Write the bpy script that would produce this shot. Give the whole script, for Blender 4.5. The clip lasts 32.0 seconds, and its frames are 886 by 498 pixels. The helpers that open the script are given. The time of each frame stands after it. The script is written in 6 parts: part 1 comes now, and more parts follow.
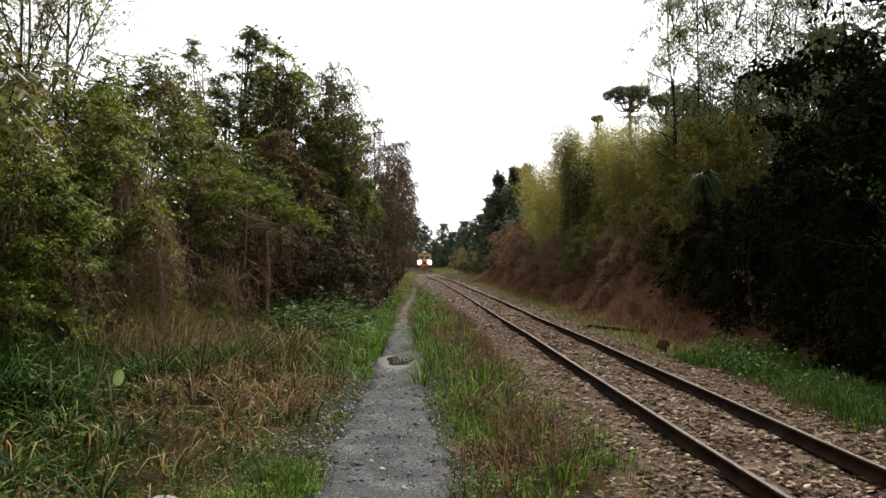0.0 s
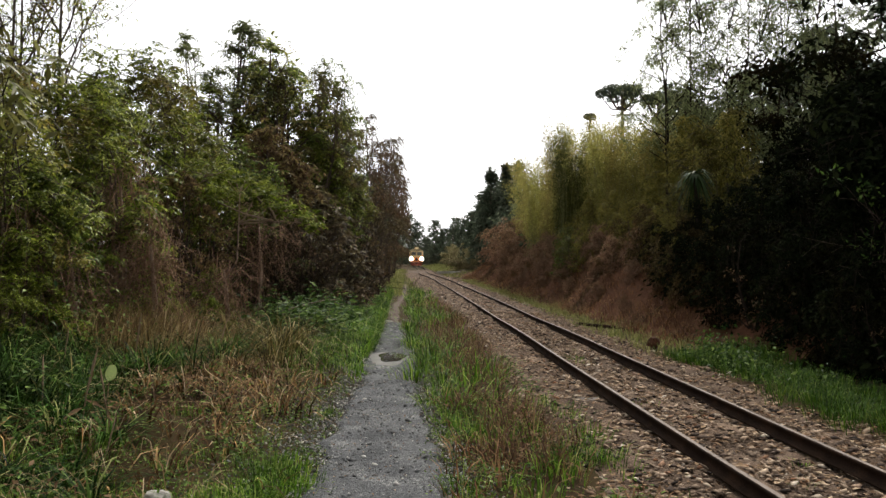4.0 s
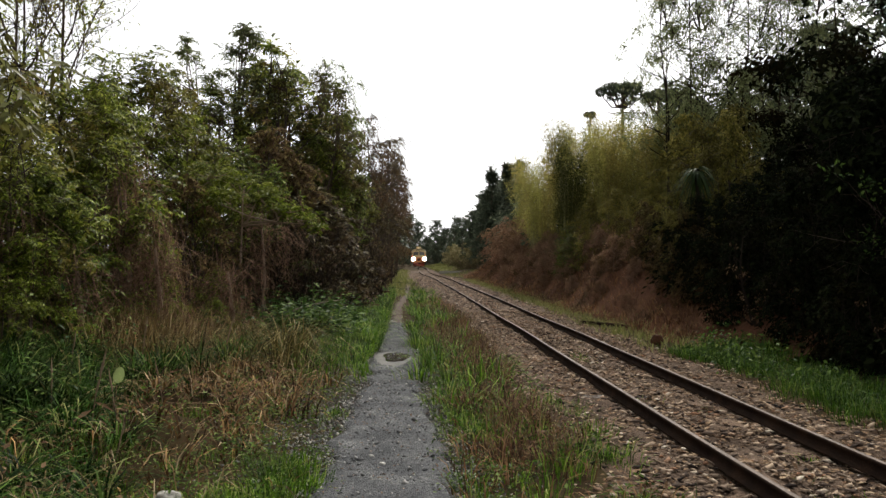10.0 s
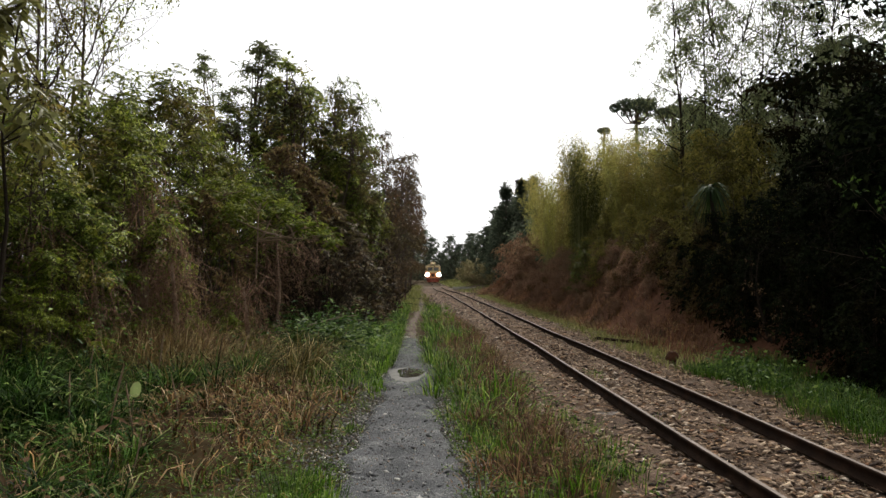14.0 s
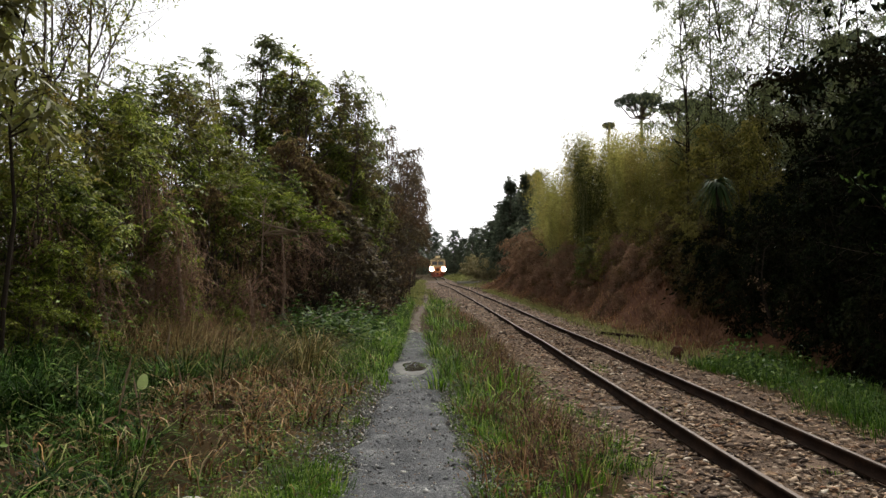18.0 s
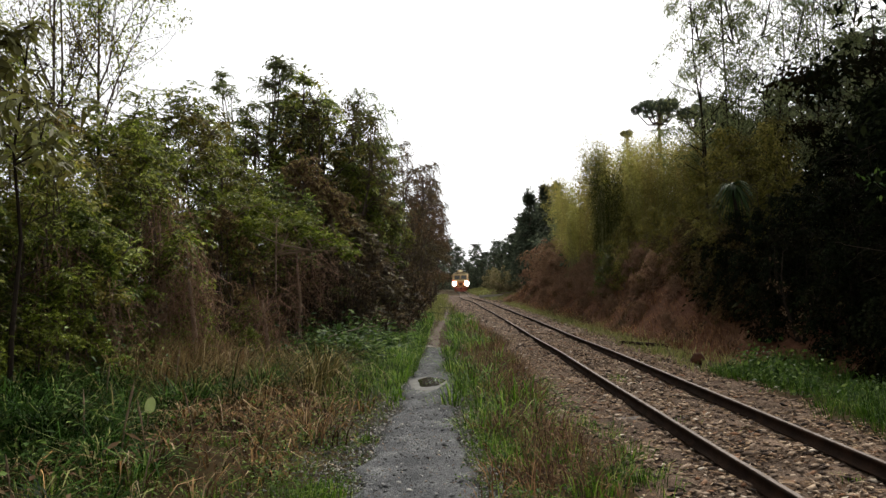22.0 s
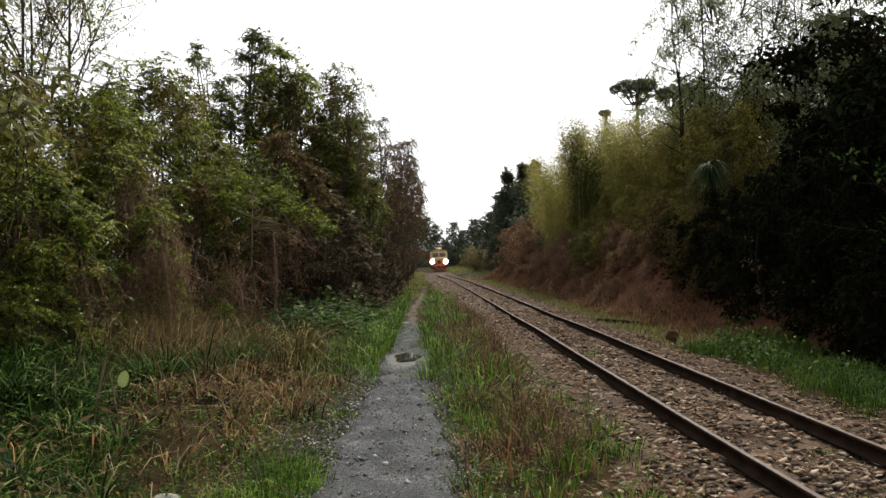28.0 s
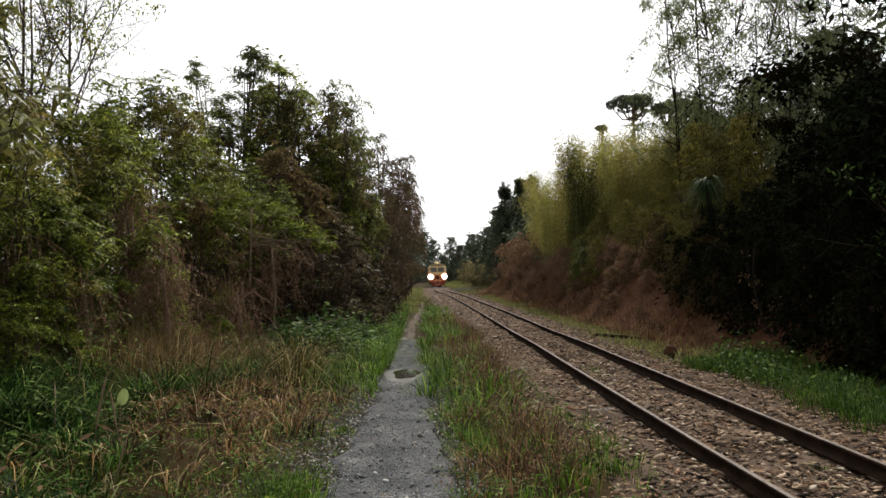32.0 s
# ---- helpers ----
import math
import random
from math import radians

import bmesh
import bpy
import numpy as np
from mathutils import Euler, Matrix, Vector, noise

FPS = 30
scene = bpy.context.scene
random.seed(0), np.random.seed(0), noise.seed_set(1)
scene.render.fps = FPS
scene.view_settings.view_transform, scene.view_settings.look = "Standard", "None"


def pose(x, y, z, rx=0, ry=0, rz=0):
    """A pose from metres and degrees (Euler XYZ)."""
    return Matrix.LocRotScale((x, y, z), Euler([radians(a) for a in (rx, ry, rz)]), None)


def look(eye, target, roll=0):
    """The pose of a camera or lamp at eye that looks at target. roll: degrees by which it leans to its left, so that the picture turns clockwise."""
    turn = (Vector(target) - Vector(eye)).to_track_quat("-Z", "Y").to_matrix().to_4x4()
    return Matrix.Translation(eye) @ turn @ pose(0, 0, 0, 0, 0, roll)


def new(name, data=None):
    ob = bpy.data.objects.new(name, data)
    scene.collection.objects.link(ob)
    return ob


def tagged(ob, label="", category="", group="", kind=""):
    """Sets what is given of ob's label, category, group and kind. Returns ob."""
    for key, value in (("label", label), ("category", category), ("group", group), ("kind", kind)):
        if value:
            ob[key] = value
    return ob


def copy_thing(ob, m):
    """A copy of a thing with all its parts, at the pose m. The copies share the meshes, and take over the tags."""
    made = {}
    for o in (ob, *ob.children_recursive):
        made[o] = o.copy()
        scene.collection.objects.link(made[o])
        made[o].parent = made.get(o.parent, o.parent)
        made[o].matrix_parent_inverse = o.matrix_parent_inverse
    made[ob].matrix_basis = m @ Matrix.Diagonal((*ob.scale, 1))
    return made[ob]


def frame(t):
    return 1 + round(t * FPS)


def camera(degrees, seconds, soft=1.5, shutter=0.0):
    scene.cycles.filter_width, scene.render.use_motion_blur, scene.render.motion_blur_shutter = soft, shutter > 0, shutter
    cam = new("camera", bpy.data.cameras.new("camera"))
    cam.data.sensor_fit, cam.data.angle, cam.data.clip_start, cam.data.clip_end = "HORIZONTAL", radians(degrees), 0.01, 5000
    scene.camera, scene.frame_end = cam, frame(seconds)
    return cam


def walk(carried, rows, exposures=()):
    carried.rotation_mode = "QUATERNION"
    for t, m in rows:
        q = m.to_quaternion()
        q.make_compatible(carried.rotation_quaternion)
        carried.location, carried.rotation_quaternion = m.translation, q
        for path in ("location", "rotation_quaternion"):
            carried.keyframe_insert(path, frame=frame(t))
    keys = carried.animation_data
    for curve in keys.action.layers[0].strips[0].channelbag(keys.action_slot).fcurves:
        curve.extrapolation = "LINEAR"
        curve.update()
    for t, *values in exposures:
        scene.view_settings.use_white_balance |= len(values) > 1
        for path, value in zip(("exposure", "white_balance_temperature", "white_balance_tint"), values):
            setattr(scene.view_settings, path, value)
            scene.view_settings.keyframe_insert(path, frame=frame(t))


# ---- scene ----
cam = camera(59.0, 32.0, soft=1.5)

PATH = [
    (0, (0.032, 0.224, 1.638), (0.113, 2.222, 1.671), 0.2),
    (0.5, (0.029, 0.206, 1.648), (0.121, 2.203, 1.677), 0.3),
    (1, (0.03, 0.194, 1.641), (0.125, 2.191, 1.678), 0.5),
    (1.5, (0.019, 0.193, 1.641), (0.112, 2.191, 1.677), 0.6),
    (2, (0.025, 0.179, 1.645), (0.108, 2.177, 1.69), 0.5),
    (2.5, (0.024, 0.186, 1.64), (0.105, 2.184, 1.678), 0.5),
    (3, (0.015, 0.193, 1.645), (0.109, 2.19, 1.677), 0.5),
    (3.5, (0.014, 0.19, 1.646), (0.116, 2.187, 1.674), 0.6),
    (5.5, (0.022, 0.187, 1.636), (0.127, 2.184, 1.655), 0.5),
    (6, (0.021, 0.18, 1.646), (0.124, 2.177, 1.667), 0.4),
    (6.5, (0.022, 0.177, 1.648), (0.123, 2.174, 1.68), 0.4),
    (7, (0.022, 0.174, 1.643), (0.111, 2.171, 1.68), 0.4),
    (7.5, (0.016, 0.169, 1.642), (0.112, 2.166, 1.681), 0.4),
    (8, (0.014, 0.154, 1.647), (0.115, 2.151, 1.694), 0.4),
    (8.5, (0.01, 0.153, 1.646), (0.11, 2.15, 1.712), 0.2),
    (9, (-0.006, 0.149, 1.644), (0.095, 2.146, 1.694), 0.3),
    (9.5, (-0.011, 0.149, 1.643), (0.096, 2.146, 1.683), 0.1),
    (10, (-0.018, 0.148, 1.644), (0.081, 2.146, 1.668), -0.0),
    (10.5, (-0.026, 0.149, 1.639), (0.07, 2.147, 1.658), 0.2),
    (11, (-0.03, 0.158, 1.639), (0.061, 2.155, 1.664), 0.4),
    (11.5, (-0.026, 0.148, 1.638), (0.067, 2.145, 1.671), 0.3),
    (12, (-0.021, 0.144, 1.652), (0.062, 2.142, 1.7), 0.3),
    (12.5, (-0.026, 0.127, 1.648), (0.048, 2.125, 1.707), 0.4),
    (13, (-0.039, 0.121, 1.64), (0.001, 2.119, 1.707), 0.2),
    (13.5, (-0.028, 0.113, 1.642), (0.013, 2.111, 1.706), 0.2),
    (14, (-0.029, 0.118, 1.646), (0.035, 2.116, 1.71), 0.1),
    (14.5, (-0.028, 0.116, 1.647), (0.037, 2.114, 1.719), 0.0),
    (16.5, (-0.051, 0.13, 1.641), (0.016, 2.128, 1.698), 0.5),
    (17, (-0.064, 0.124, 1.639), (-0.003, 2.123, 1.689), 0.4),
    (17.5, (-0.057, 0.134, 1.635), (-0.005, 2.133, 1.68), 0.3),
    (18, (-0.054, 0.115, 1.638), (0.0, 2.114, 1.688), 0.3),
    (18.5, (-0.047, 0.114, 1.641), (0.008, 2.113, 1.702), 0.1),
    (19, (-0.047, 0.107, 1.644), (0.017, 2.105, 1.702), 0.4),
    (19.5, (-0.051, 0.116, 1.646), (0.019, 2.114, 1.698), 0.5),
    (20, (-0.042, 0.126, 1.63), (0.028, 2.124, 1.681), 0.1),
    (20.5, (-0.012, 0.136, 1.632), (0.064, 2.134, 1.684), -0.3),
    (21, (0.05, 0.161, 1.628), (0.11, 2.159, 1.687), -0.6),
    (21.5, (0.111, 0.186, 1.608), (0.123, 2.185, 1.682), -0.9),
    (22, (0.136, 0.21, 1.62), (0.133, 2.208, 1.708), -1.6),
    (22.5, (0.12, 0.218, 1.605), (0.113, 2.217, 1.682), -1.7),
    (23, (0.126, 0.219, 1.59), (0.112, 2.218, 1.651), -1.7),
    (23.5, (0.135, 0.247, 1.591), (0.137, 2.246, 1.623), -1.7),
    (24, (0.128, 0.246, 1.586), (0.152, 2.245, 1.618), -1.4),
    (24.5, (0.127, 0.25, 1.588), (0.155, 2.25, 1.602), -1.3),
    (25, (0.126, 0.247, 1.59), (0.167, 2.247, 1.612), -1.3),
    (25.5, (0.138, 0.233, 1.586), (0.176, 2.233, 1.614), -1.4),
    (27.5, (0.136, 0.237, 1.591), (0.19, 2.236, 1.625), -1.2),
    (28, (0.132, 0.256, 1.583), (0.185, 2.255, 1.614), -1.2),
    (28.5, (0.138, 0.252, 1.594), (0.197, 2.251, 1.621), -1.2),
    (29, (0.128, 0.241, 1.596), (0.206, 2.239, 1.628), -1.1),
    (29.5, (0.125, 0.233, 1.593), (0.205, 2.231, 1.64), -0.9),
    (30, (0.124, 0.204, 1.6), (0.205, 2.202, 1.657), -0.8),
    (30.5, (0.121, 0.2, 1.606), (0.209, 2.197, 1.672), -0.8),
    (31, (0.128, 0.203, 1.609), (0.211, 2.2, 1.682), -1.0),
    (31.5, (0.124, 0.204, 1.605), (0.196, 2.202, 1.677), -1.1),
    (32, (0.119, 0.209, 1.602), (0.179, 2.207, 1.671), -1.4),
]
walk(cam, [(t, look(eye, target, roll)) for t, eye, target, roll in PATH], [(0, 0.99), (8.2, 0.98), (9, 0.86), (10, 0.79), (11, 0.86), (12, 0.98), (13, 0.77), (17, 0.81), (21, 0.83), (22, 0.77), (24, 0.81), (32, 0.79)])

# ---- light ----
world = bpy.data.worlds.new("sky")
scene.world = world
world.use_nodes = True
wn, wl = world.node_tree.nodes, world.node_tree.links
sky = wn.new("ShaderNodeTexSky")
sky.sky_type, sky.sun_disc = "NISHITA", False
sky.sun_elevation, sky.sun_rotation = radians(46), radians(20)
sky.air_density, sky.dust_density, sky.ozone_density = 1.0, 3.0, 1.0
pale = wn.new("ShaderNodeHueSaturation")
pale.inputs["Saturation"].default_value = 0.05
wl.new(sky.outputs[0], pale.inputs["Color"])
wl.new(pale.outputs[0], wn["Background"].inputs["Color"])
wn["Background"].inputs["Strength"].default_value = 0.118

sun = new("sun", bpy.data.lights.new("sun", "SUN"))
sun.data.energy, sun.data.angle, sun.data.color = 1.5, radians(14), (1.0, 0.92, 0.79)
sun.matrix_basis = look((16.4, 45, 50), (0, 0, 0))


# ---- materials ----
def shader(name):
    m = bpy.data.materials.new(name)
    m.use_nodes = True
    nt = m.node_tree
    return m, nt.nodes, nt.links, nt.nodes["Principled BSDF"]


def ramp_node(nodes, stops):
    r = nodes.new("ShaderNodeValToRGB")
    els = r.color_ramp.elements
    while len(els) < len(stops):
        els.new(0.5)
    for e, (p, c) in zip(els, stops):
        e.position, e.color = p, (*c, 1)
    return r


def surface(name, stops, scale=6.0, rough=0.85, bump=0.4, metal=0.0, fine=60.0, spec=0.3, depth=0.01):
    """A mottled surface: coarse noise picks the colour, fine noise the grain and relief."""
    m, n, l, b = shader(name)
    tc = n.new("ShaderNodeTexCoord")
    big, small = n.new("ShaderNodeTexNoise"), n.new("ShaderNodeTexNoise")
    big.inputs["Scale"].default_value, small.inputs["Scale"].default_value = scale, fine
    big.inputs["Detail"].default_value, small.inputs["Detail"].default_value = 5, 3
    mix = n.new("ShaderNodeMath")
    mix.operation = "MULTIPLY_ADD"
    mix.inputs[1].default_value = 0.45
    l.new(tc.outputs["Object"], big.inputs["Vector"])
    l.new(tc.outputs["Object"], small.inputs["Vector"])
    l.new(small.outputs["Fac"], mix.inputs[0])
    sub = n.new("ShaderNodeMath")
    sub.operation = "MULTIPLY"
    sub.inputs[1].default_value = 0.6
    l.new(big.outputs["Fac"], sub.inputs[0])
    l.new(sub.outputs[0], mix.inputs[2])
    r = ramp_node(n, stops)
    l.new(mix.outputs[0], r.inputs["Fac"])
    l.new(r.outputs["Color"], b.inputs["Base Color"])
    bp = n.new("ShaderNodeBump")
    bp.inputs["Strength"].default_value, bp.inputs["Distance"].default_value = bump, depth
    l.new(small.outputs["Fac"], bp.inputs["Height"])
    l.new(bp.outputs["Normal"], b.inputs["Normal"])
    b.inputs["Roughness"].default_value, b.inputs["Metallic"].default_value = rough, metal
    b.inputs["Specular IOR Level"].default_value = spec
    return m


def islands(name, stops, rough=0.6, through_light=0.35, patch=0.5, patch_stops=None, spec=0.06, vary=0.0, stretch=1.0):
    """Leaves, blades or stones: one shade per piece, and a slow drift over the plant."""
    m, n, l, b = shader(name)
    geo, tc, nz = n.new("ShaderNodeNewGeometry"), n.new("ShaderNodeTexCoord"), n.new("ShaderNodeTexNoise")
    nz.inputs["Scale"].default_value, nz.inputs["Detail"].default_value = patch, 3
    mp = n.new("ShaderNodeMapping")
    mp.inputs["Scale"].default_value = (1, 1, stretch)
    l.new(tc.outputs["Object"], mp.inputs["Vector"])
    l.new(mp.outputs[0], nz.inputs["Vector"])
    r = ramp_node(n, stops)
    l.new(geo.outputs["Random Per Island"], r.inputs["Fac"])
    col = r.outputs["Color"]
    if patch_stops:
        r2 = ramp_node(n, patch_stops)
        l.new(geo.outputs["Random Per Island"], r2.inputs["Fac"])
        mx, st = n.new("ShaderNodeMix"), ramp_node(n, [(0.46, (0, 0, 0)), (0.62, (1, 1, 1))])
        mx.data_type = "RGBA"
        l.new(nz.outputs["Fac"], st.inputs["Fac"])
        l.new(st.outputs["Color"], mx.inputs["Factor"])
        l.new(r.outputs["Color"], mx.inputs["A"])
        l.new(r2.outputs["Color"], mx.inputs["B"])
        col = mx.outputs["Result"]
    if vary:
        # each plant has its own tone
        oi, mr, hs = n.new("ShaderNodeObjectInfo"), n.new("ShaderNodeMapRange"), n.new("ShaderNodeHueSaturation")
        mr.inputs["To Min"].default_value, mr.inputs["To Max"].default_value = 1 - vary, 1 + vary
        l.new(oi.outputs["Random"], mr.inputs["Value"])
        l.new(mr.outputs[0], hs.inputs["Value"])
        l.new(col, hs.inputs["Color"])
        col = hs.outputs[0]
    l.new(col, b.inputs["Base Color"])
    b.inputs["Roughness"].default_value = rough
    b.inputs["Specular IOR Level"].default_value = spec
    if through_light:
        tr, ms = n.new("ShaderNodeBsdfTranslucent"), n.new("ShaderNodeMixShader")
        l.new(col, tr.inputs["Color"])
        ms.inputs["Fac"].default_value = through_light
        l.new(b.outputs[0], ms.inputs[1])
        l.new(tr.outputs[0], ms.inputs[2])
        l.new(ms.outputs[0], n["Material Output"].inputs["Surface"])
    return m


def paint(name, color, rough=0.35, wear=0.12, metal=0.0, scale=3.0):
    c = Vector(color)
    return surface(name, [(0.3, c * (1 - wear)), (0.55, c), (0.75, c * (1 + wear * 0.4))], scale, rough, 0.08, metal, 40, 0.5, 0.002)


def glowing(name, color, strength):
    m, n, l, b = shader(name)
    b.inputs["Base Color"].default_value = (*color, 1)
    b.inputs["Emission Color"].default_value = (*color, 1)
    b.inputs["Emission Strength"].default_value = strength
    return m


def glassy(name, color=(0.02, 0.025, 0.03), rough=0.06):
    m, n, l, b = shader(name)
    b.inputs["Base Color"].default_value = (*color, 1)
    b.inputs["Roughness"].default_value = rough
    b.inputs["Specular IOR Level"].default_value = 0.6
    return m


SOIL = surface("soil", [(0.3, (0.02, 0.013, 0.007)), (0.5, (0.05, 0.034, 0.017)), (0.7, (0.055, 0.05, 0.02))], 1.3, 0.95, 0.6, 0, 45, 0.03)


def gravelly(name, stops, grain, rough=0.9):
    """Packed gravel: every grain has its own grey, with damp and dusty patches over it."""
    m, n, l, b = shader(name)
    tc, vo, nz = n.new("ShaderNodeTexCoord"), n.new("ShaderNodeTexVoronoi"), n.new("ShaderNodeTexNoise")
    vo.inputs["Scale"].default_value, nz.inputs["Scale"].default_value, nz.inputs["Detail"].default_value = grain, 2.6, 6
    l.new(tc.outputs["Object"], vo.inputs["Vector"])
    l.new(tc.outputs["Object"], nz.inputs["Vector"])
    sep, ad, mu = n.new("ShaderNodeSeparateColor"), n.new("ShaderNodeMath"), n.new("ShaderNodeMath")
    l.new(vo.outputs["Color"], sep.inputs[0])
    mu.operation, ad.operation = "MULTIPLY", "MULTIPLY_ADD"
    mu.inputs[1].default_value = 0.34
    l.new(sep.outputs[0], mu.inputs[0])
    ad.inputs[1].default_value = 0.66
    l.new(nz.outputs["Fac"], ad.inputs[0])
    l.new(mu.outputs[0], ad.inputs[2])
    r = ramp_node(n, stops)
    l.new(ad.outputs[0], r.inputs["Fac"])
    l.new(r.outputs["Color"], b.inputs["Base Color"])
    bp = n.new("ShaderNodeBump")
    bp.inputs["Strength"].default_value, bp.inputs["Distance"].default_value = 1.0, 0.012
    l.new(vo.outputs["Distance"], bp.inputs["Height"])
    bp.invert = True
    l.new(bp.outputs["Normal"], b.inputs["Normal"])
    b.inputs["Roughness"].default_value, b.inputs["Specular IOR Level"].default_value = rough, 0.1
    return m


GRIT = gravelly("grit", [(0.2, (0.03, 0.032, 0.035)), (0.45, (0.078, 0.081, 0.085)), (0.65, (0.142, 0.145, 0.147)), (0.8, (0.36, 0.355, 0.345))], 70)
BED = surface("ballast_bed", [(0.3, (0.018, 0.012, 0.009)), (0.48, (0.088, 0.062, 0.045)), (0.62, (0.175, 0.124, 0.09)), (0.78, (0.30, 0.215, 0.155))], 1.6, 0.95, 1.0, 0, 38, 0.04, 0.03)
STONE = islands("ballast_stone", [(0, (0.016, 0.012, 0.010)), (0.35, (0.088, 0.063, 0.049)), (0.65, (0.30, 0.222, 0.16)), (0.82, (0.46, 0.35, 0.25)), (0.9, (0.22, 0.10, 0.05)), (0.96, (0.46, 0.37, 0.28)), (1, (0.62, 0.54, 0.44))], 0.85, 0, 0.8)
PEBBLE = islands("pebble", [(0, (0.06, 0.06, 0.06)), (0.25, (0.10, 0.102, 0.105)), (0.65, (0.19, 0.19, 0.19)), (0.88, (0.3, 0.295, 0.285)), (1, (0.66, 0.63, 0.58))], 0.8, 0, 0.8)
# Silt paled in colour to carry the sky's sheen on wet mud.
SILT = surface("silt", [(0.3, (0.10, 0.098, 0.09)), (0.7, (0.19, 0.185, 0.17))], 5, 0.75, 0.5, 0, 30, 0.15)
RUST = surface("rail_rust", [(0.3, (0.010, 0.006, 0.005)), (0.55, (0.026, 0.016, 0.011)), (0.75, (0.062, 0.034, 0.021))], 5, 0.95, 0.5, 0.0, 80, 0.04)
STEEL = surface("rail_head", [(0.3, (0.075, 0.056, 0.044)), (0.7, (0.19, 0.145, 0.115))], 3, 0.6, 0.05, 0.0, 50, 0.15)
TIMBER = surface("sleeper_wood", [(0.3, (0.05, 0.043, 0.038)), (0.7, (0.16, 0.14, 0.125))], 4, 0.9, 0.7, 0, 40)
CONCRETE = surface("concrete", [(0.3, (0.28, 0.27, 0.24)), (0.7, (0.45, 0.43, 0.38))], 2, 0.9, 0.4, 0, 50)
TRAIL = surface("trail_earth", [(0.3, (0.05, 0.035, 0.026)), (0.7, (0.13, 0.09, 0.068))], 2.5, 0.95, 0.5, 0, 30)
WATER = glassy("water", (0.03, 0.028, 0.024), 0.04)
BARK = surface("bark", [(0.3, (0.03, 0.021, 0.016)), (0.7, (0.11, 0.08, 0.06))], 3, 0.95, 0.8, 0, 40)
# Near-black copy of the bark, with the wood's shade put into its colour.
SHADE_BARK = surface("shaded_bark", [(0.3, (0.012, 0.009, 0.007)), (0.7, (0.04, 0.03, 0.022))], 3, 0.95, 0.8, 0, 40, 0.05)
PALE_BARK = surface("pale_bark", [(0.3, (0.12, 0.09, 0.07)), (0.7, (0.30, 0.25, 0.2))], 3, 0.9, 0.5, 0, 30)
LIMB = surface("limb_bark", [(0.3, (0.14, 0.098, 0.07)), (0.7, (0.34, 0.25, 0.18))], 4, 0.9, 0.4, 0, 40)
VINE = surface("dry_vine", [(0.3, (0.10, 0.056, 0.034)), (0.7, (0.29, 0.175, 0.11))], 5, 0.95, 0.3)
STEM = surface("dry_stem", [(0.3, (0.12, 0.08, 0.055)), (0.7, (0.30, 0.21, 0.145))], 5, 0.95, 0.3)
CULM = surface("bamboo_culm", [(0.3, (0.10, 0.11, 0.03)), (0.7, (0.26, 0.24, 0.09))], 4, 0.6, 0.2)

G_MID = islands("leaf_mid", [(0, (0.045, 0.066, 0.008)), (0.5, (0.13, 0.168, 0.02)), (0.8, (0.25, 0.295, 0.042)), (1, (0.43, 0.48, 0.13))], 0.42, 0.5, 0.6,
                [(0, (0.064, 0.048, 0.012)), (0.6, (0.165, 0.122, 0.026)), (1, (0.29, 0.22, 0.06))], spec=0.2, vary=0.3)
G_DEEP = islands("leaf_deep", [(0, (0.03, 0.05, 0.010)), (0.6, (0.088, 0.122, 0.02)), (0.9, (0.19, 0.235, 0.042)), (1, (0.32, 0.37, 0.11))], 0.45, 0.56, 0.5,
                 [(0, (0.05, 0.036, 0.014)), (1, (0.16, 0.11, 0.045))], spec=0.15, vary=0.2)
G_LIGHT = islands("leaf_light", [(0, (0.055, 0.08, 0.008)), (0.55, (0.145, 0.19, 0.02)), (0.9, (0.28, 0.335, 0.045)), (1, (0.45, 0.5, 0.14))], 0.4, 0.48, 0.6,
                  [(0, (0.06, 0.06, 0.014)), (1, (0.18, 0.17, 0.04))], vary=0.2)
G_DEAD = islands("leaf_withered", [(0, (0.06, 0.038, 0.02)), (0.5, (0.165, 0.105, 0.052)), (0.85, (0.2, 0.17, 0.055)), (1, (0.36, 0.27, 0.13))], 0.7, 0.5, 0.5, vary=0.25)
G_EDGE = islands("leaf_edge", [(0, (0.03, 0.023, 0.012)), (0.6, (0.082, 0.064, 0.03)), (0.92, (0.155, 0.132, 0.06)), (1, (0.28, 0.25, 0.14))], 0.5, 0.35, 0.5,
                 [(0, (0.05, 0.029, 0.016)), (1, (0.18, 0.105, 0.055))], vary=0.2)
G_DUSK = islands("leaf_dusky", [(0, (0.022, 0.016, 0.006)), (0.6, (0.075, 0.056, 0.018)), (0.92, (0.15, 0.112, 0.038)), (1, (0.26, 0.18, 0.075))], 0.7, 0.3, 0.8,
                 [(0, (0.03, 0.015, 0.008)), (1, (0.20, 0.105, 0.045))], vary=0.3)
G_DROOP = islands("leaf_drooping", [(0, (0.06, 0.055, 0.015)), (0.5, (0.13, 0.125, 0.035)), (1, (0.26, 0.27, 0.10))], 0.4, 0.4, 0.6, spec=0.2)
# Dark leaves taken near black: the shade under the trees is in the colour.
G_SHADED = islands("leaf_shaded", [(0, (0.004, 0.006, 0.003)), (0.7, (0.010, 0.014, 0.006)), (1, (0.024, 0.03, 0.011))], 0.9, 0.08, 0.4,
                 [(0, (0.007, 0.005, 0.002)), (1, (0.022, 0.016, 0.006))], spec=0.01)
G_GREY = islands("leaf_grey", [(0, (0.08, 0.095, 0.04)), (0.6, (0.165, 0.19, 0.08)), (1, (0.30, 0.325, 0.16))], 0.5, 0.45, 0.5, vary=0.2)
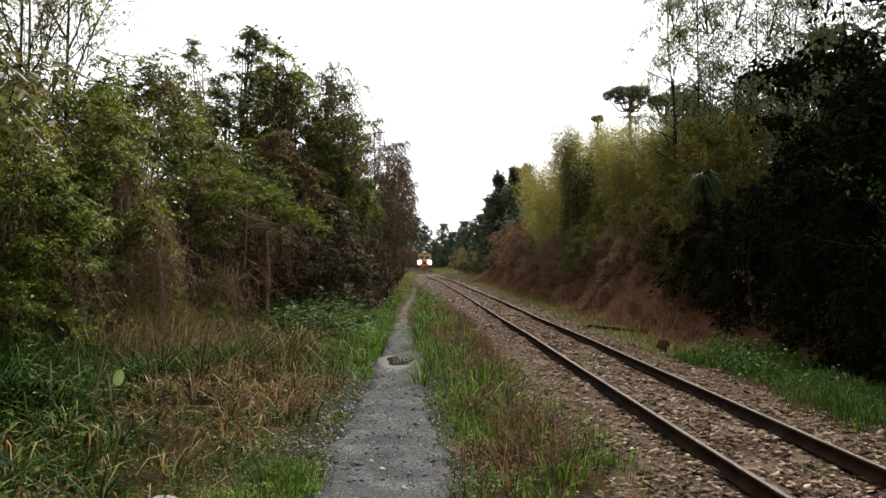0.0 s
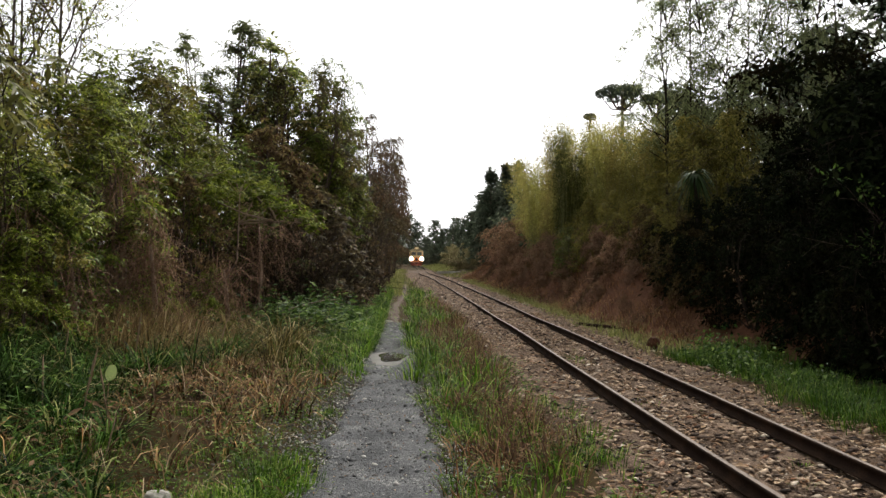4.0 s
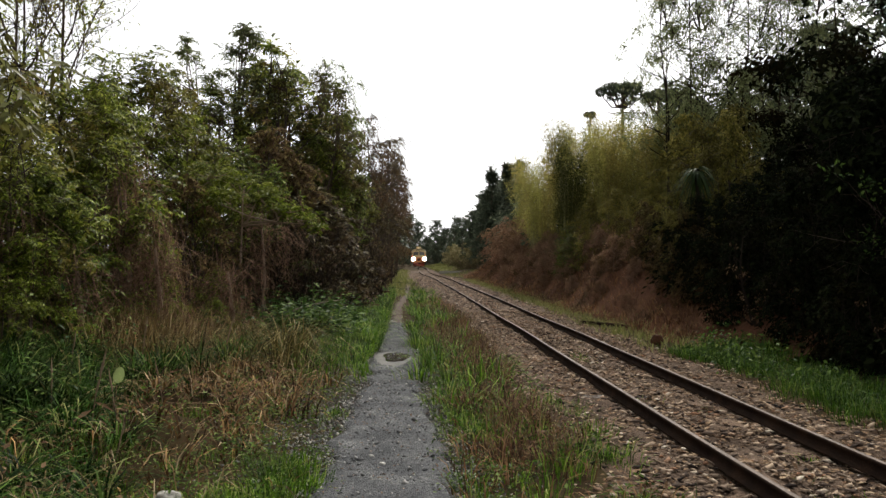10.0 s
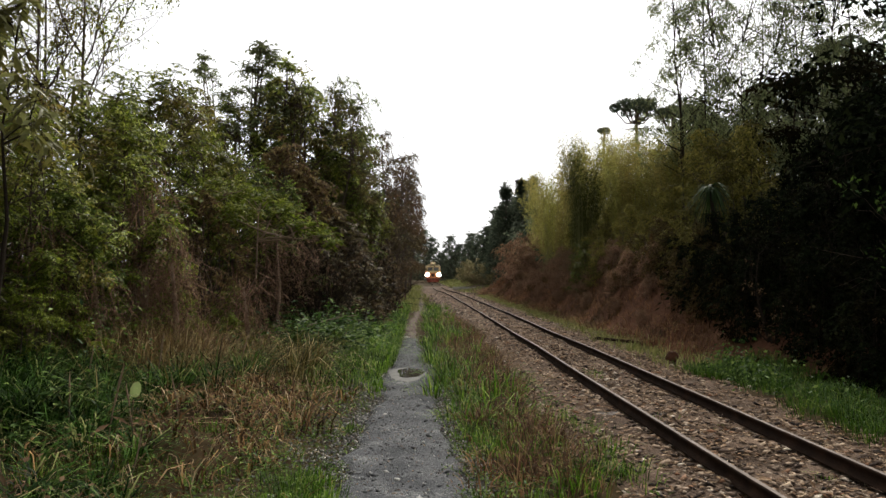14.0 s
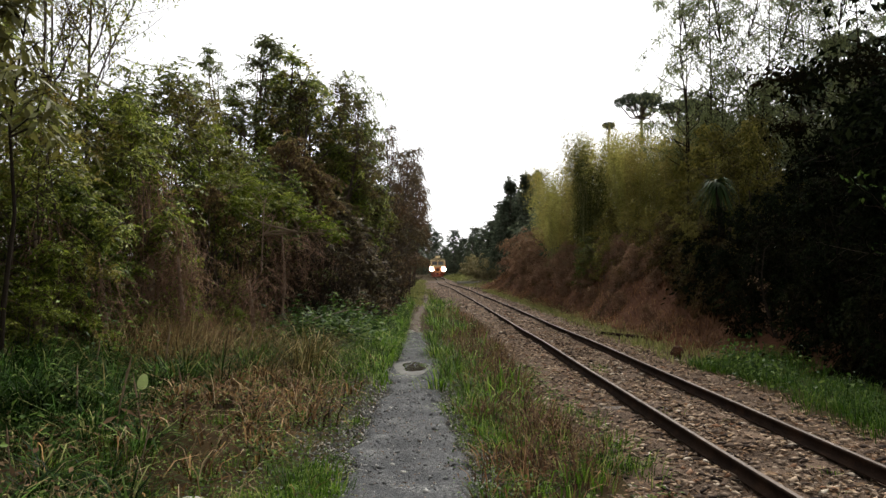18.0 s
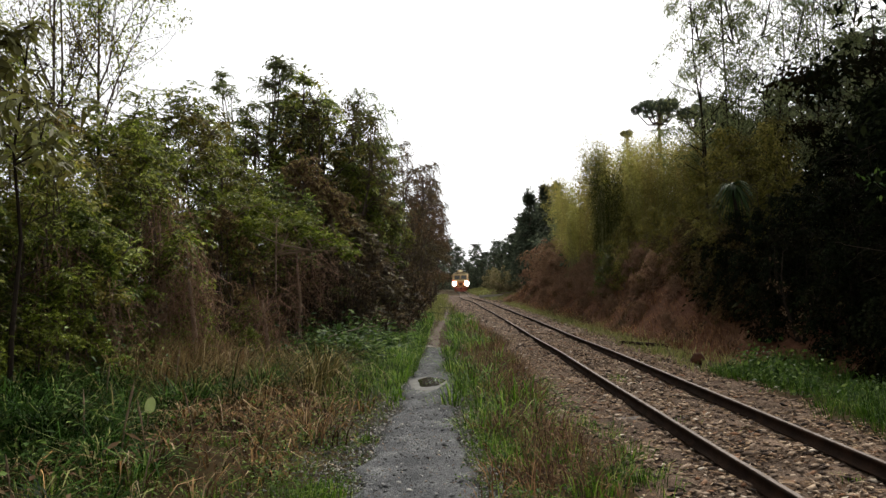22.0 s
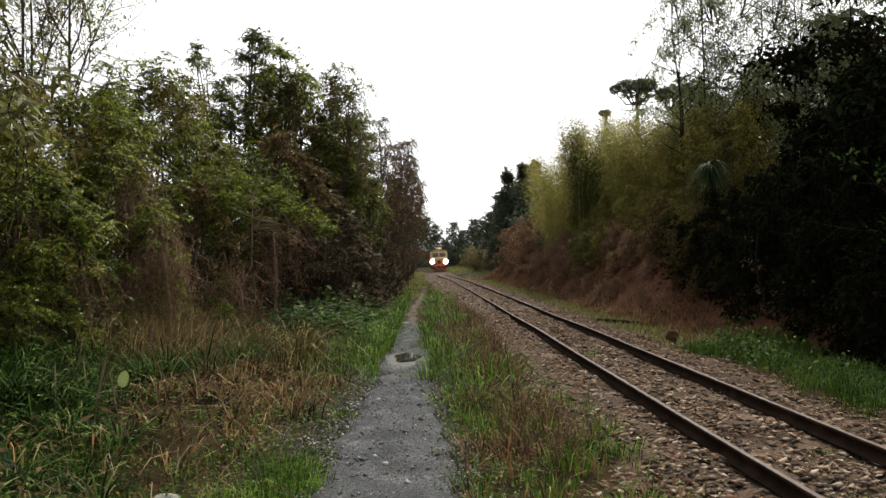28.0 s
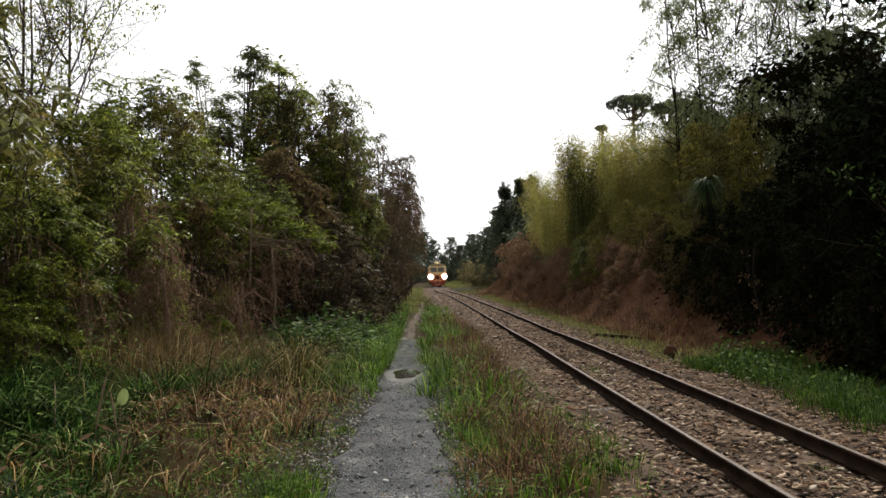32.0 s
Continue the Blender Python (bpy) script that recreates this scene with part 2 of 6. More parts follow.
G_BAMBOO = islands("leaf_bamboo", [(0, (0.14, 0.145, 0.032)), (0.5, (0.325, 0.32, 0.08)), (1, (0.53, 0.49, 0.16))], 0.5, 0.62, 0.9,
                   [(0, (0.11, 0.095, 0.025)), (0.5, (0.28, 0.22, 0.065)), (1, (0.46, 0.36, 0.12))], vary=0.3, stretch=0.12)
# Shaded copy of the bamboo leaf: a dark gap's shade is in the colour.
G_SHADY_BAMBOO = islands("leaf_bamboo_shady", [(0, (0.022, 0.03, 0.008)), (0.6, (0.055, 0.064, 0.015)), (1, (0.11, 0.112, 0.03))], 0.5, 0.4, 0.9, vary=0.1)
G_BROWN = islands("dead_leaf", [(0, (0.05, 0.03, 0.018)), (0.5, (0.15, 0.09, 0.052)), (1, (0.30, 0.2, 0.12))], 0.85, 0.3, 0.5)
BLADE_GREEN = islands("grass_green", [(0, (0.012, 0.03, 0.004)), (0.45, (0.058, 0.133, 0.009)), (0.82, (0.18, 0.34, 0.026)), (1, (0.46, 0.5, 0.15))], 0.5, 0.35, 1.3,
                      [(0, (0.014, 0.026, 0.006)), (0.6, (0.052, 0.108, 0.012)), (1, (0.16, 0.25, 0.04))])
BLADE_DARK = islands("grass_dark", [(0, (0.006, 0.017, 0.003)), (0.5, (0.022, 0.056, 0.008)), (0.78, (0.056, 0.125, 0.019)), (0.92, (0.16, 0.28, 0.06)), (1, (0.42, 0.40, 0.17))], 0.5, 0.25, 1.5,
                     [(0, (0.006, 0.012, 0.004)), (0.7, (0.02, 0.042, 0.007)), (0.95, (0.10, 0.15, 0.035)), (1, (0.3, 0.25, 0.12))], spec=0.04)
BLADE_DRY = islands("grass_dry", [(0, (0.016, 0.008, 0.004)), (0.45, (0.092, 0.048, 0.018)), (0.8, (0.25, 0.138, 0.05)), (0.93, (0.48, 0.30, 0.125)), (1, (0.85, 0.66, 0.42))], 0.8, 0.2, 1.6,
                    [(0, (0.012, 0.008, 0.005)), (0.7, (0.05, 0.028, 0.014)), (1, (0.25, 0.15, 0.08))])
BLADE_RUST = islands("grass_rust", [(0, (0.04, 0.02, 0.011)), (0.5, (0.15, 0.075, 0.036)), (1, (0.38, 0.23, 0.12))], 0.85, 0.3, 0.4)
BLADE_STALK = islands("grass_stalk", [(0, (0.04, 0.024, 0.012)), (0.5, (0.15, 0.10, 0.045)), (0.85, (0.27, 0.20, 0.085)), (1, (0.55, 0.44, 0.26))], 0.8, 0.35, 0.8)
BLADE_WEED = islands("weed_stalk", [(0, (0.035, 0.018, 0.012)), (0.5, (0.11, 0.062, 0.038)), (0.85, (0.15, 0.12, 0.04)), (1, (0.34, 0.22, 0.13))], 0.8, 0.3, 0.8)
G_RUST = islands("leaf_rust", [(0, (0.085, 0.05, 0.033)), (0.5, (0.26, 0.152, 0.098)), (1, (0.44, 0.285, 0.19))], 0.85, 0.55, 0.9,
                 [(0, (0.06, 0.04, 0.016)), (1, (0.18, 0.12, 0.05))])
BRACKEN = islands("grass_bracken", [(0, (0.025, 0.012, 0.007)), (0.5, (0.135, 0.066, 0.030)), (0.85, (0.26, 0.135, 0.058)), (1, (0.42, 0.26, 0.12))], 0.85, 0.3, 0.5, [(0, (0.015, 0.010, 0.006)), (1, (0.12, 0.085, 0.035))])
EARTH = surface("bank_earth", [(0.3, (0.045, 0.021, 0.012)), (0.55, (0.11, 0.052, 0.03)), (0.75, (0.19, 0.10, 0.058))], 0.9, 0.95, 0.8, 0, 16, 0.03, 0.06)
G_OLIVE = islands("leaf_olive", [(0, (0.045, 0.045, 0.011)), (0.5, (0.145, 0.135, 0.029)), (1, (0.29, 0.245, 0.06))], 0.6, 0.4, 0.4, vary=0.35)
G_PINE = islands("leaf_pine", [(0, (0.04, 0.056, 0.036)), (0.7, (0.09, 0.112, 0.07)), (1, (0.17, 0.195, 0.13))], 0.6, 0.25, 0.4, vary=0.3)
G_LEAFY = islands("leaf_undergrowth", [(0, (0.018, 0.04, 0.01)), (0.5, (0.05, 0.095, 0.022)), (0.9, (0.13, 0.21, 0.04)), (1, (0.24, 0.32, 0.09))], 0.5, 0.3, 0.6)
G_LITTER = islands("leaf_litter", [(0, (0.04, 0.022, 0.013)), (0.5, (0.15, 0.09, 0.05)), (0.85, (0.30, 0.2, 0.12)), (1, (0.48, 0.37, 0.25))], 0.8, 0.1, 0.5)
G_PALE = islands("leaf_pale", [(0, (0.10, 0.09, 0.04)), (0.5, (0.22, 0.195, 0.09)), (1, (0.38, 0.33, 0.18))], 0.7, 0.3, 0.4, vary=0.25)
STRAP = islands("strap_leaf", [(0, (0.015, 0.03, 0.010)), (1, (0.05, 0.08, 0.025))], 0.6, 0.2, 0.6, spec=0.06)
PALE_LEAF = islands("pale_leaf", [(0, (0.3, 0.38, 0.14)), (1, (0.34, 0.42, 0.17))], 0.5, 0.4, 9.0)
BLADE_OLIVE = islands("grass_olive", [(0, (0.11, 0.125, 0.03)), (0.5, (0.21, 0.23, 0.07)), (1, (0.34, 0.33, 0.14))], 0.7, 0.35, 0.4)
HILL = surface("far_woods", [(0.3, (0.010, 0.016, 0.008)), (0.7, (0.03, 0.04, 0.02))], 0.06, 1.0, 0.5, 0, 0.6, 0.0)
STUMP = surface("rotten_wood", [(0.3, (0.022, 0.010, 0.006)), (0.7, (0.12, 0.05, 0.024))], 6, 0.95, 0.8)
BLADE_TAN = islands("grass_tan", [(0, (0.02, 0.017, 0.006)), (0.5, (0.085, 0.076, 0.021)), (0.88, (0.22, 0.17, 0.06)), (1, (0.55, 0.45, 0.24))], 0.7, 0.3, 0.8)
BLADE_DEEP = islands("grass_deep", [(0, (0.010, 0.026, 0.003)), (0.5, (0.034, 0.085, 0.007)), (0.9, (0.09, 0.165, 0.016)), (1, (0.2, 0.25, 0.05))], 0.55, 0.3, 1.1)
STRAW = islands("straw", [(0, (0.16, 0.095, 0.045)), (0.7, (0.34, 0.24, 0.13)), (1, (0.62, 0.5, 0.33))], 0.7, 0.3, 0.6)
WEED = islands("weed_leaf", [(0, (0.025, 0.045, 0.01)), (0.5, (0.07, 0.13, 0.02)), (0.9, (0.19, 0.29, 0.06)), (1, (0.3, 0.4, 0.12))], 0.45, 0.4, 0.8)


# ---- mesh tools ----
def mesh_of(name, verts, quads=None, tris=None, mats=(), smooth=False):
    """A mesh from arrays of corners, four-cornered faces and three-cornered faces."""
    me = bpy.data.meshes.new(name)
    verts = np.asarray(verts, np.float32)
    q = np.zeros((0, 4), np.int32) if quads is None else np.asarray(quads, np.int32).reshape(-1, 4)
    t = np.zeros((0, 3), np.int32) if tris is None else np.asarray(tris, np.int32).reshape(-1, 3)
    me.vertices.add(len(verts))
    me.vertices.foreach_set("co", verts.ravel())
    loops = np.concatenate([q.ravel(), t.ravel()])
    me.loops.add(len(loops))
    me.loops.foreach_set("vertex_index", loops)
    me.polygons.add(len(q) + len(t))
    me.polygons.foreach_set("loop_start", np.concatenate([np.arange(len(q)) * 4, len(q) * 4 + np.arange(len(t)) * 3]).astype(np.int32))
    if smooth:
        me.polygons.foreach_set("use_smooth", np.ones(len(q) + len(t), bool))
    me.update(calc_edges=True)
    for m in mats:
        me.materials.append(m)
    return me


def child(name, me, parent, label=""):
    ob = new(name, me)
    ob.parent = parent
    return tagged(ob, label)


def part(name, bm, material, parent, label=""):
    me = bpy.data.meshes.new(name)
    bm.to_mesh(me)
    bm.free()
    me.materials.append(material)
    return child(name, me, parent, label)


def unit(v):
    return v / np.maximum(np.linalg.norm(v, axis=-1, keepdims=True), 1e-9)


class Tubes:
    """Collects tapered tubes into one mesh."""

    def __init__(self):
        self.v, self.q, self.n = [], [], 0

    def add(self, pts, radii, sides=5):
        pts, radii = np.asarray(pts, float), np.asarray(radii, float)
        k = len(pts)
        d = unit(np.gradient(pts, axis=0))
        a = unit(np.cross(d, np.where(np.abs(d[:, 2:3]) > 0.9, [[1.0, 0, 0]], [[0, 0, 1.0]])))
        b = np.cross(d, a)
        th = np.arange(sides) / sides * 2 * np.pi
        ring = pts[:, None] + radii[:, None, None] * (a[:, None] * np.cos(th)[None, :, None] + b[:, None] * np.sin(th)[None, :, None])
        self.v.append(ring.reshape(-1, 3))
        i = np.arange(k - 1)[:, None] * sides
        j = np.arange(sides)[None]
        j2 = (j + 1) % sides
        self.q.append((np.stack([i + j, i + j2, i + sides + j2, i + sides + j], -1) + self.n).reshape(-1, 4))
        self.n += k * sides

    def mesh(self, name, mat):
        return mesh_of(name, np.concatenate(self.v), np.concatenate(self.q), None, (mat,), True)


def leaf_mesh(name, p, d, length, width, mat, rng, fold=0.15, face_up=0.5, facing=None):
    """Folded, pointed leaves: p their bases, d their directions."""
    d = unit(d)
    n = unit(rng.normal(size=p.shape) * (1 - face_up) + (np.array([0, 0, 1.0]) if facing is None else facing) * face_up)
    s = unit(np.cross(d, n))
    n = np.cross(s, d)
    L, W = np.broadcast_to(length, len(p))[:, None], np.broadcast_to(width, len(p))[:, None]
    mid = p + d * L * 0.45
    v = np.stack([p, mid + s * W / 2 + n * W * fold, p + d * L - n * L * 0.08, mid - s * W / 2 + n * W * fold], 1).reshape(-1, 3)
    i = np.arange(len(p))[:, None] * 4
    t = np.concatenate([i + [[0, 1, 2]], i + [[0, 2, 3]]], 0)
    return mesh_of(name, v, None, t, (mat,))


def blade_mesh(name, p, h, w, lean, mat, rng):
    """Grass blades that bend over: p their feet, h heights, w widths, lean the sideways throw."""
    n = len(p)
    a = np.arctan2(p[:, 4], p[:, 3]) if p.shape[1] == 5 else rng.uniform(0, 2 * np.pi, n)
    p = p[:, :3]
    out = np.stack([np.cos(a), np.sin(a), 0 * a], 1)
    b = a + np.pi / 2 + rng.normal(0, 0.5, n)
    side = np.stack([np.cos(b), np.sin(b), 0 * b], 1) * (np.broadcast_to(w, n) / 2)[:, None]
    up = np.array([[0, 0, 1.0]])
    h, lean = np.broadcast_to(h, n)[:, None], np.broadcast_to(lean, n)[:, None]
    mid = p + up * h * 0.6 + out * lean * h * 0.3
    tip = p + up * h * (1 - 0.45 * lean) + out * lean * h
    v = np.stack([p - side, p + side, mid + side * 0.8, mid - side * 0.8, tip], 1).reshape(-1, 3)
    i = np.arange(n)[:, None] * 5
    return mesh_of(name, v, i + [[0, 1, 2, 3]], i + [[3, 2, 4]], (mat,))


def arch_mesh(name, p, h, w, lean, mat, rng, k=4):
    """Long blades that rise and bow over in an arc."""
    n = len(p)
    a = np.arctan2(p[:, 4], p[:, 3]) if p.shape[1] == 5 else rng.uniform(0, 2 * np.pi, n)
    p = p[:, :3]
    out = np.stack([np.cos(a), np.sin(a), 0 * a], 1)
    side = np.stack([-np.sin(a), np.cos(a), 0 * a], 1)
    h, w, lean = (np.broadcast_to(q, n)[:, None] for q in (h, w, lean))
    rows = []
    for j in range(k):
        f = j / (k - 1)
        c = p + np.array([[0, 0, 1.0]]) * h * (f - 0.55 * lean * f ** 3) + out * lean * h * 0.9 * f ** 1.8
        s = side * w * 0.5 * (1 - f ** 2 * 0.97)
        rows += [c - s, c + s]
    v = np.stack(rows, 1).reshape(-1, 3)
    i = np.arange(n)[:, None] * 2 * k
    q = np.concatenate([i + [[2 * j, 2 * j + 1, 2 * j + 3, 2 * j + 2]] for j in range(k - 1)], 0)
    return mesh_of(name, v, q, None, (mat,))


def ground_height(x, y):
    """The lie of the land: flat by the rails, a bank beyond them, a gentle rise under the wood on the other side."""
    x, y = np.asarray(x, float), np.asarray(y, float)
    ease = lambda t: np.clip(t, 0, 1) ** 2 * (3 - 2 * np.clip(t, 0, 1))
    z = 1.7 * ease((x - 5.2) / 2.3) * ease((y - 9) / 11) * (0.25 + 0.75 * ease((76 - y) / 16)) + 0.35 * ease((-2.2 - x) / 5.0)
    z += 0.20 * np.exp(-((x + 2.3) / 0.8) ** 2 - ((y - 9.0) / 2.4) ** 2) + 0.15 * np.exp(-((x + 4.4) / 1.0) ** 2 - ((y - 8.0) / 1.6) ** 2)
    z += 0.035 * np.sin(x * 1.7 + 0.6 * y) * np.sin(y * 0.9 - x * 0.4) * ease((np.abs(x + 0.15) - 0.6) / 0.8) * (1 - ease((x - 0.9) / 0.4) * ease((5.2 - x) / 0.4))
    z += 0.13 * np.sin(x * 4.3 + 1.7 * np.sin(y * 1.9)) * np.sin(y * 3.9 + 1.3 * np.sin(x * 2.3)) * ease((-1.35 - x) / 0.8) * ease((y - 3.5) / 2) * ease((17 - y) / 3)
    return z - 0.03 - 0.05 * ease((x - 1.5) / 0.4) * ease((4.6 - x) / 0.4)


def strew(rng, n, x0, x1, y0, y1, dense=None):
    """Random feet on the ground in a rectangle, thinned by dense(x, y) from 0 to 1."""
    x, y = rng.uniform(x0, x1, n), rng.uniform(y0, y1, n)
    if dense is not None:
        keep = rng.uniform(size=n) < dense(x, y)
        x, y = x[keep], y[keep]
    return np.stack([x, y, ground_height(x, y)], 1)


def patchy(x, y, s=1.0, seed=0.0):
    """A slow, uneven pattern from 0 to 1."""
    return 0.5 + 0.5 * np.sin(x * 2.1 * s + seed + 1.3 * np.sin(y * 1.1 * s + seed * 2)) * np.sin(y * 1.7 * s - seed + 0.9 * np.sin(x * 1.9 * s))


def spray(rng, P, reach, leaves, leaf, droop=0.5, per=10, rise=0.8):
    """Leaves in two ranks along arching twigs that leave the points P. Returns twig ends, and the leaves' feet, directions and faces."""
    n = max(1, leaves // per)
    i = rng.integers(0, len(P), n)
    u = unit(rng.normal(size=(n, 3)))
    u[:, 2] = np.where(rng.uniform(size=n) < rise, np.abs(u[:, 2]) * 0.8, -np.abs(u[:, 2]) * 0.6)
    u = unit(u)[:, None]
    l = (np.broadcast_to(reach, len(P))[i] * rng.uniform(0.5, 1.25, n))[:, None, None]
    f = np.linspace(0.25, 1.0, per)[None, :, None] + rng.normal(0, 0.03, (n, per, 1))
    down = np.array([0, 0, -1.0])
    p = P[i][:, None] + u * l * f + down * droop * l * f ** 2
    t = unit(u + down * 2 * droop * f)
    side = unit(np.cross(t, np.array([0, 0, 1.0]) + 0 * t))
    flip = np.where(np.arange(per) % 2, 1.0, -1.0)[None, :, None]
    d = unit(0.6 * t + 0.75 * flip * side + 0.2 * down + rng.normal(0, 0.22, p.shape))
    face = unit(np.array([0, 0, 0.9]) + 0.55 * u + rng.normal(0, 0.35, p.shape))
    tips = np.stack([P[i], p[:, per // 2], p[:, -1]], 1)
    return tips, p.reshape(-1, 3), d.reshape(-1, 3), face.reshape(-1, 3)


def crowned(name, seed, height, width, base, lobes, leaves, leaf, mat, bark, label, category, stems=2, radius=0.07, lobe=0.24, droop=0.45, wide=0.38, per=10, lean=0.0, flat=0.75, peak=1.0, spread=0.25, twigs=0.35):
    """A tree or shrub with an egg-shaped, lobed crown: stems, limbs that reach each lobe, and sprays of leaves on them."""
    rng = np.random.default_rng(seed)
    ob = tagged(new(name), label, category, name.replace("_", " ") + " stand")
    tubes = Tubes()
    feet, tops = [], []
    for k in range(stems):
        a = rng.uniform(0, 2 * np.pi)
        foot = np.array([math.cos(a), math.sin(a), 0]) * spread * (k > 0)
        top = np.array([math.cos(a) * 0.14 * width * (k > 0) + lean * height * 0.8, math.sin(a) * 0.14 * width * (k > 0), height * (0.86 if k == 0 else rng.uniform(0.55, 0.8))])
        mid = [foot + (top - foot) * f + rng.normal(0, 0.035 * height * 0.3, 3) * [1, 1, 0] for f in (0.25, 0.5, 0.75)]
        line = np.array([foot - [0, 0, 0.15], *mid, top])
        r = radius * (1 if k == 0 else rng.uniform(0.5, 0.8))
        tubes.add(line, np.linspace(r, r * 0.22, 5), 6)
        feet.append(line)
    P, R = [], []
    for k in range(lobes):
        f = (k + 0.5 + rng.uniform(-0.4, 0.4)) / lobes
        z = base + (1 - base) * f
        half = width / 2 * (math.sin(math.pi * min(1, 0.16 + 0.84 * f ** (0.8 * peak))) ** 0.6 + 0.06)
        a = k * 2.4 + rng.uniform(-0.5, 0.5)
        rad = lobe * width * rng.uniform(0.6, 1.15)
        out = max(0.0, half - rad * 0.75) * rng.uniform(0.45, 1.0)
        c = np.array([math.cos(a) * out + lean * height * z, math.sin(a) * out, z * height - rad * flat * 0.5])
        line = feet[k % stems]
        j = np.clip(np.interp(c[2] - out * 0.9, line[:, 2], range(5)), 0, 4)
        root = np.array([np.interp(j, range(5), line[:, q]) for q in range(3)])
        m = root * 0.45 + c * 0.55 + np.array([0, 0, -0.12 * out]) + rng.normal(0, 0.05 * (out + 0.2), 3)
        tubes.add([root, m, c], [radius * 0.36, radius * 0.25, radius * 0.12], 4)
        for _ in range(9):
            q = c + unit(rng.normal(size=3)) * rad * rng.uniform(0.3, 1.0) * np.array([1, 1, flat])
            tubes.add([c, (c + q) / 2 + rng.normal(0, 0.08 * rad, 3), q], [radius * 0.11 + 0.002, radius * 0.07 + 0.002, 0.003], 3)
            P.append(q)
            R.append(rad * 0.8)
    tips, p, d, face = spray(rng, np.array(P), np.array(R), leaves, leaf, droop, per)
    for t in tips[:int(len(tips) * twigs)]:
        tubes.add(t, [0.005, 0.004, 0.002], 3)
    child("trunk", tubes.mesh("trunk", bark), ob)
    p[:, 2] = np.maximum(p[:, 2], 0.03)
    L = leaf * rng.uniform(0.55, 1.25, len(p))
    child("crown", leaf_mesh("crown", p, d, L, L * wide, mat, rng, 0.15, 0.85, face), ob)
    return ob


# ---- ground, path and track ----
def build_ground():
    xs = np.unique(np.concatenate([np.arange(-14, 16.01, 0.25), np.linspace(16, 60, 20), np.linspace(60, 1500, 12), -np.linspace(14, 60, 20), -np.linspace(60, 1500, 12)]))
    ys = np.unique(np.concatenate([np.arange(-6, 50.01, 0.28), np.linspace(50, 260, 80), np.linspace(260, 3000, 14), -np.linspace(6, 60, 12), -np.linspace(60, 1500, 8)]))
    gx, gy = np.meshgrid(xs, ys)
    v = np.stack([gx, gy, ground_height(gx, gy) - 0.015], -1).reshape(-1, 3)
    nx, ny = len(xs), len(ys)
    i = (np.arange(ny - 1)[:, None] * nx + np.arange(nx - 1)[None]).ravel()[:, None]
    ob = new("ground", mesh_of("ground", v, i + [[0, 1, nx + 1, nx]], None, (SOIL,), True))
    tagged(ob, "dark brown soil with moss and plant litter", "ground", kind="structure")


def strip(name, left, right, z, y0, y1, step, across, mat, label, category, rough=0.01):
    """A long sheet along the rails between two edges given as functions of y."""
    ys = np.arange(y0, y1 + step, step)
    u = np.linspace(0, 1, across)
    gy = np.repeat(ys[:, None], across, 1)
    l, r = left(ys)[:, None], right(ys)[:, None]
    gx = l + (r - l) * u[None]
    rng = np.random.default_rng(7)
    gz = z(gx, gy) + rng.normal(0, rough, gx.shape)
    gz[:, 0] = gz[:, -1] = -0.07
    v = np.stack([gx, gy, gz], -1).reshape(-1, 3)
    i = (np.arange(len(ys) - 1)[:, None] * across + np.arange(across - 1)[None]).ravel()[:, None]
    ob = new(name, mesh_of(name, v, i + [[0, 1, across + 1, across]], None, (mat,), True))
    return tagged(ob, label, category, kind="structure")


def path_left(y):
    return -0.2 - np.interp(y, [0, 5, 6.5, 9, 13, 15, 20, 32, 105], [0.62, 0.60, 0.50, 0.40, 0.34, 0.29, 0.15, 0.12, 0.1]) + path_drift(y) + 0.05 * np.sin(y * 1.9) * np.sin(y * 0.7) + 0.05 * np.sin(y * 3.3 + 2 * np.sin(y * 1.7)) + 0.03 * np.sin(y * 6.7)


def path_drift(y):
    return np.interp(y, [0, 13, 20, 26, 31, 36, 50, 70, 105], [0, 0.02, 0.0, -0.04, 0.10, 0.26, 0.46, 0.55, 0.6])


def path_right(y):
    return -0.2 + np.interp(y, [0, 5, 7.5, 10, 13, 15, 20, 32, 105], [0.74, 0.68, 0.50, 0.40, 0.36, 0.28, 0.16, 0.12, 0.1]) + path_drift(y) + 0.03 * np.sin(y * 2.3 + 1) * np.sin(y * 0.9) + 0.04 * np.sin(y * 3.7 + 2 * np.sin(y * 1.3)) + 0.03 * np.sin(y * 7.3)


PUDDLE = (-0.15, 13.25)


def path_height(x, y):
    r2 = ((x - PUDDLE[0]) / 0.32) ** 2 + ((y - PUDDLE[1]) / 0.75) ** 2
    return -0.005 - 0.05 * np.exp(-r2 * 1.2) + 0.008 * np.sin(x * 5 + y * 2.1) * np.sin(y * 1.3)


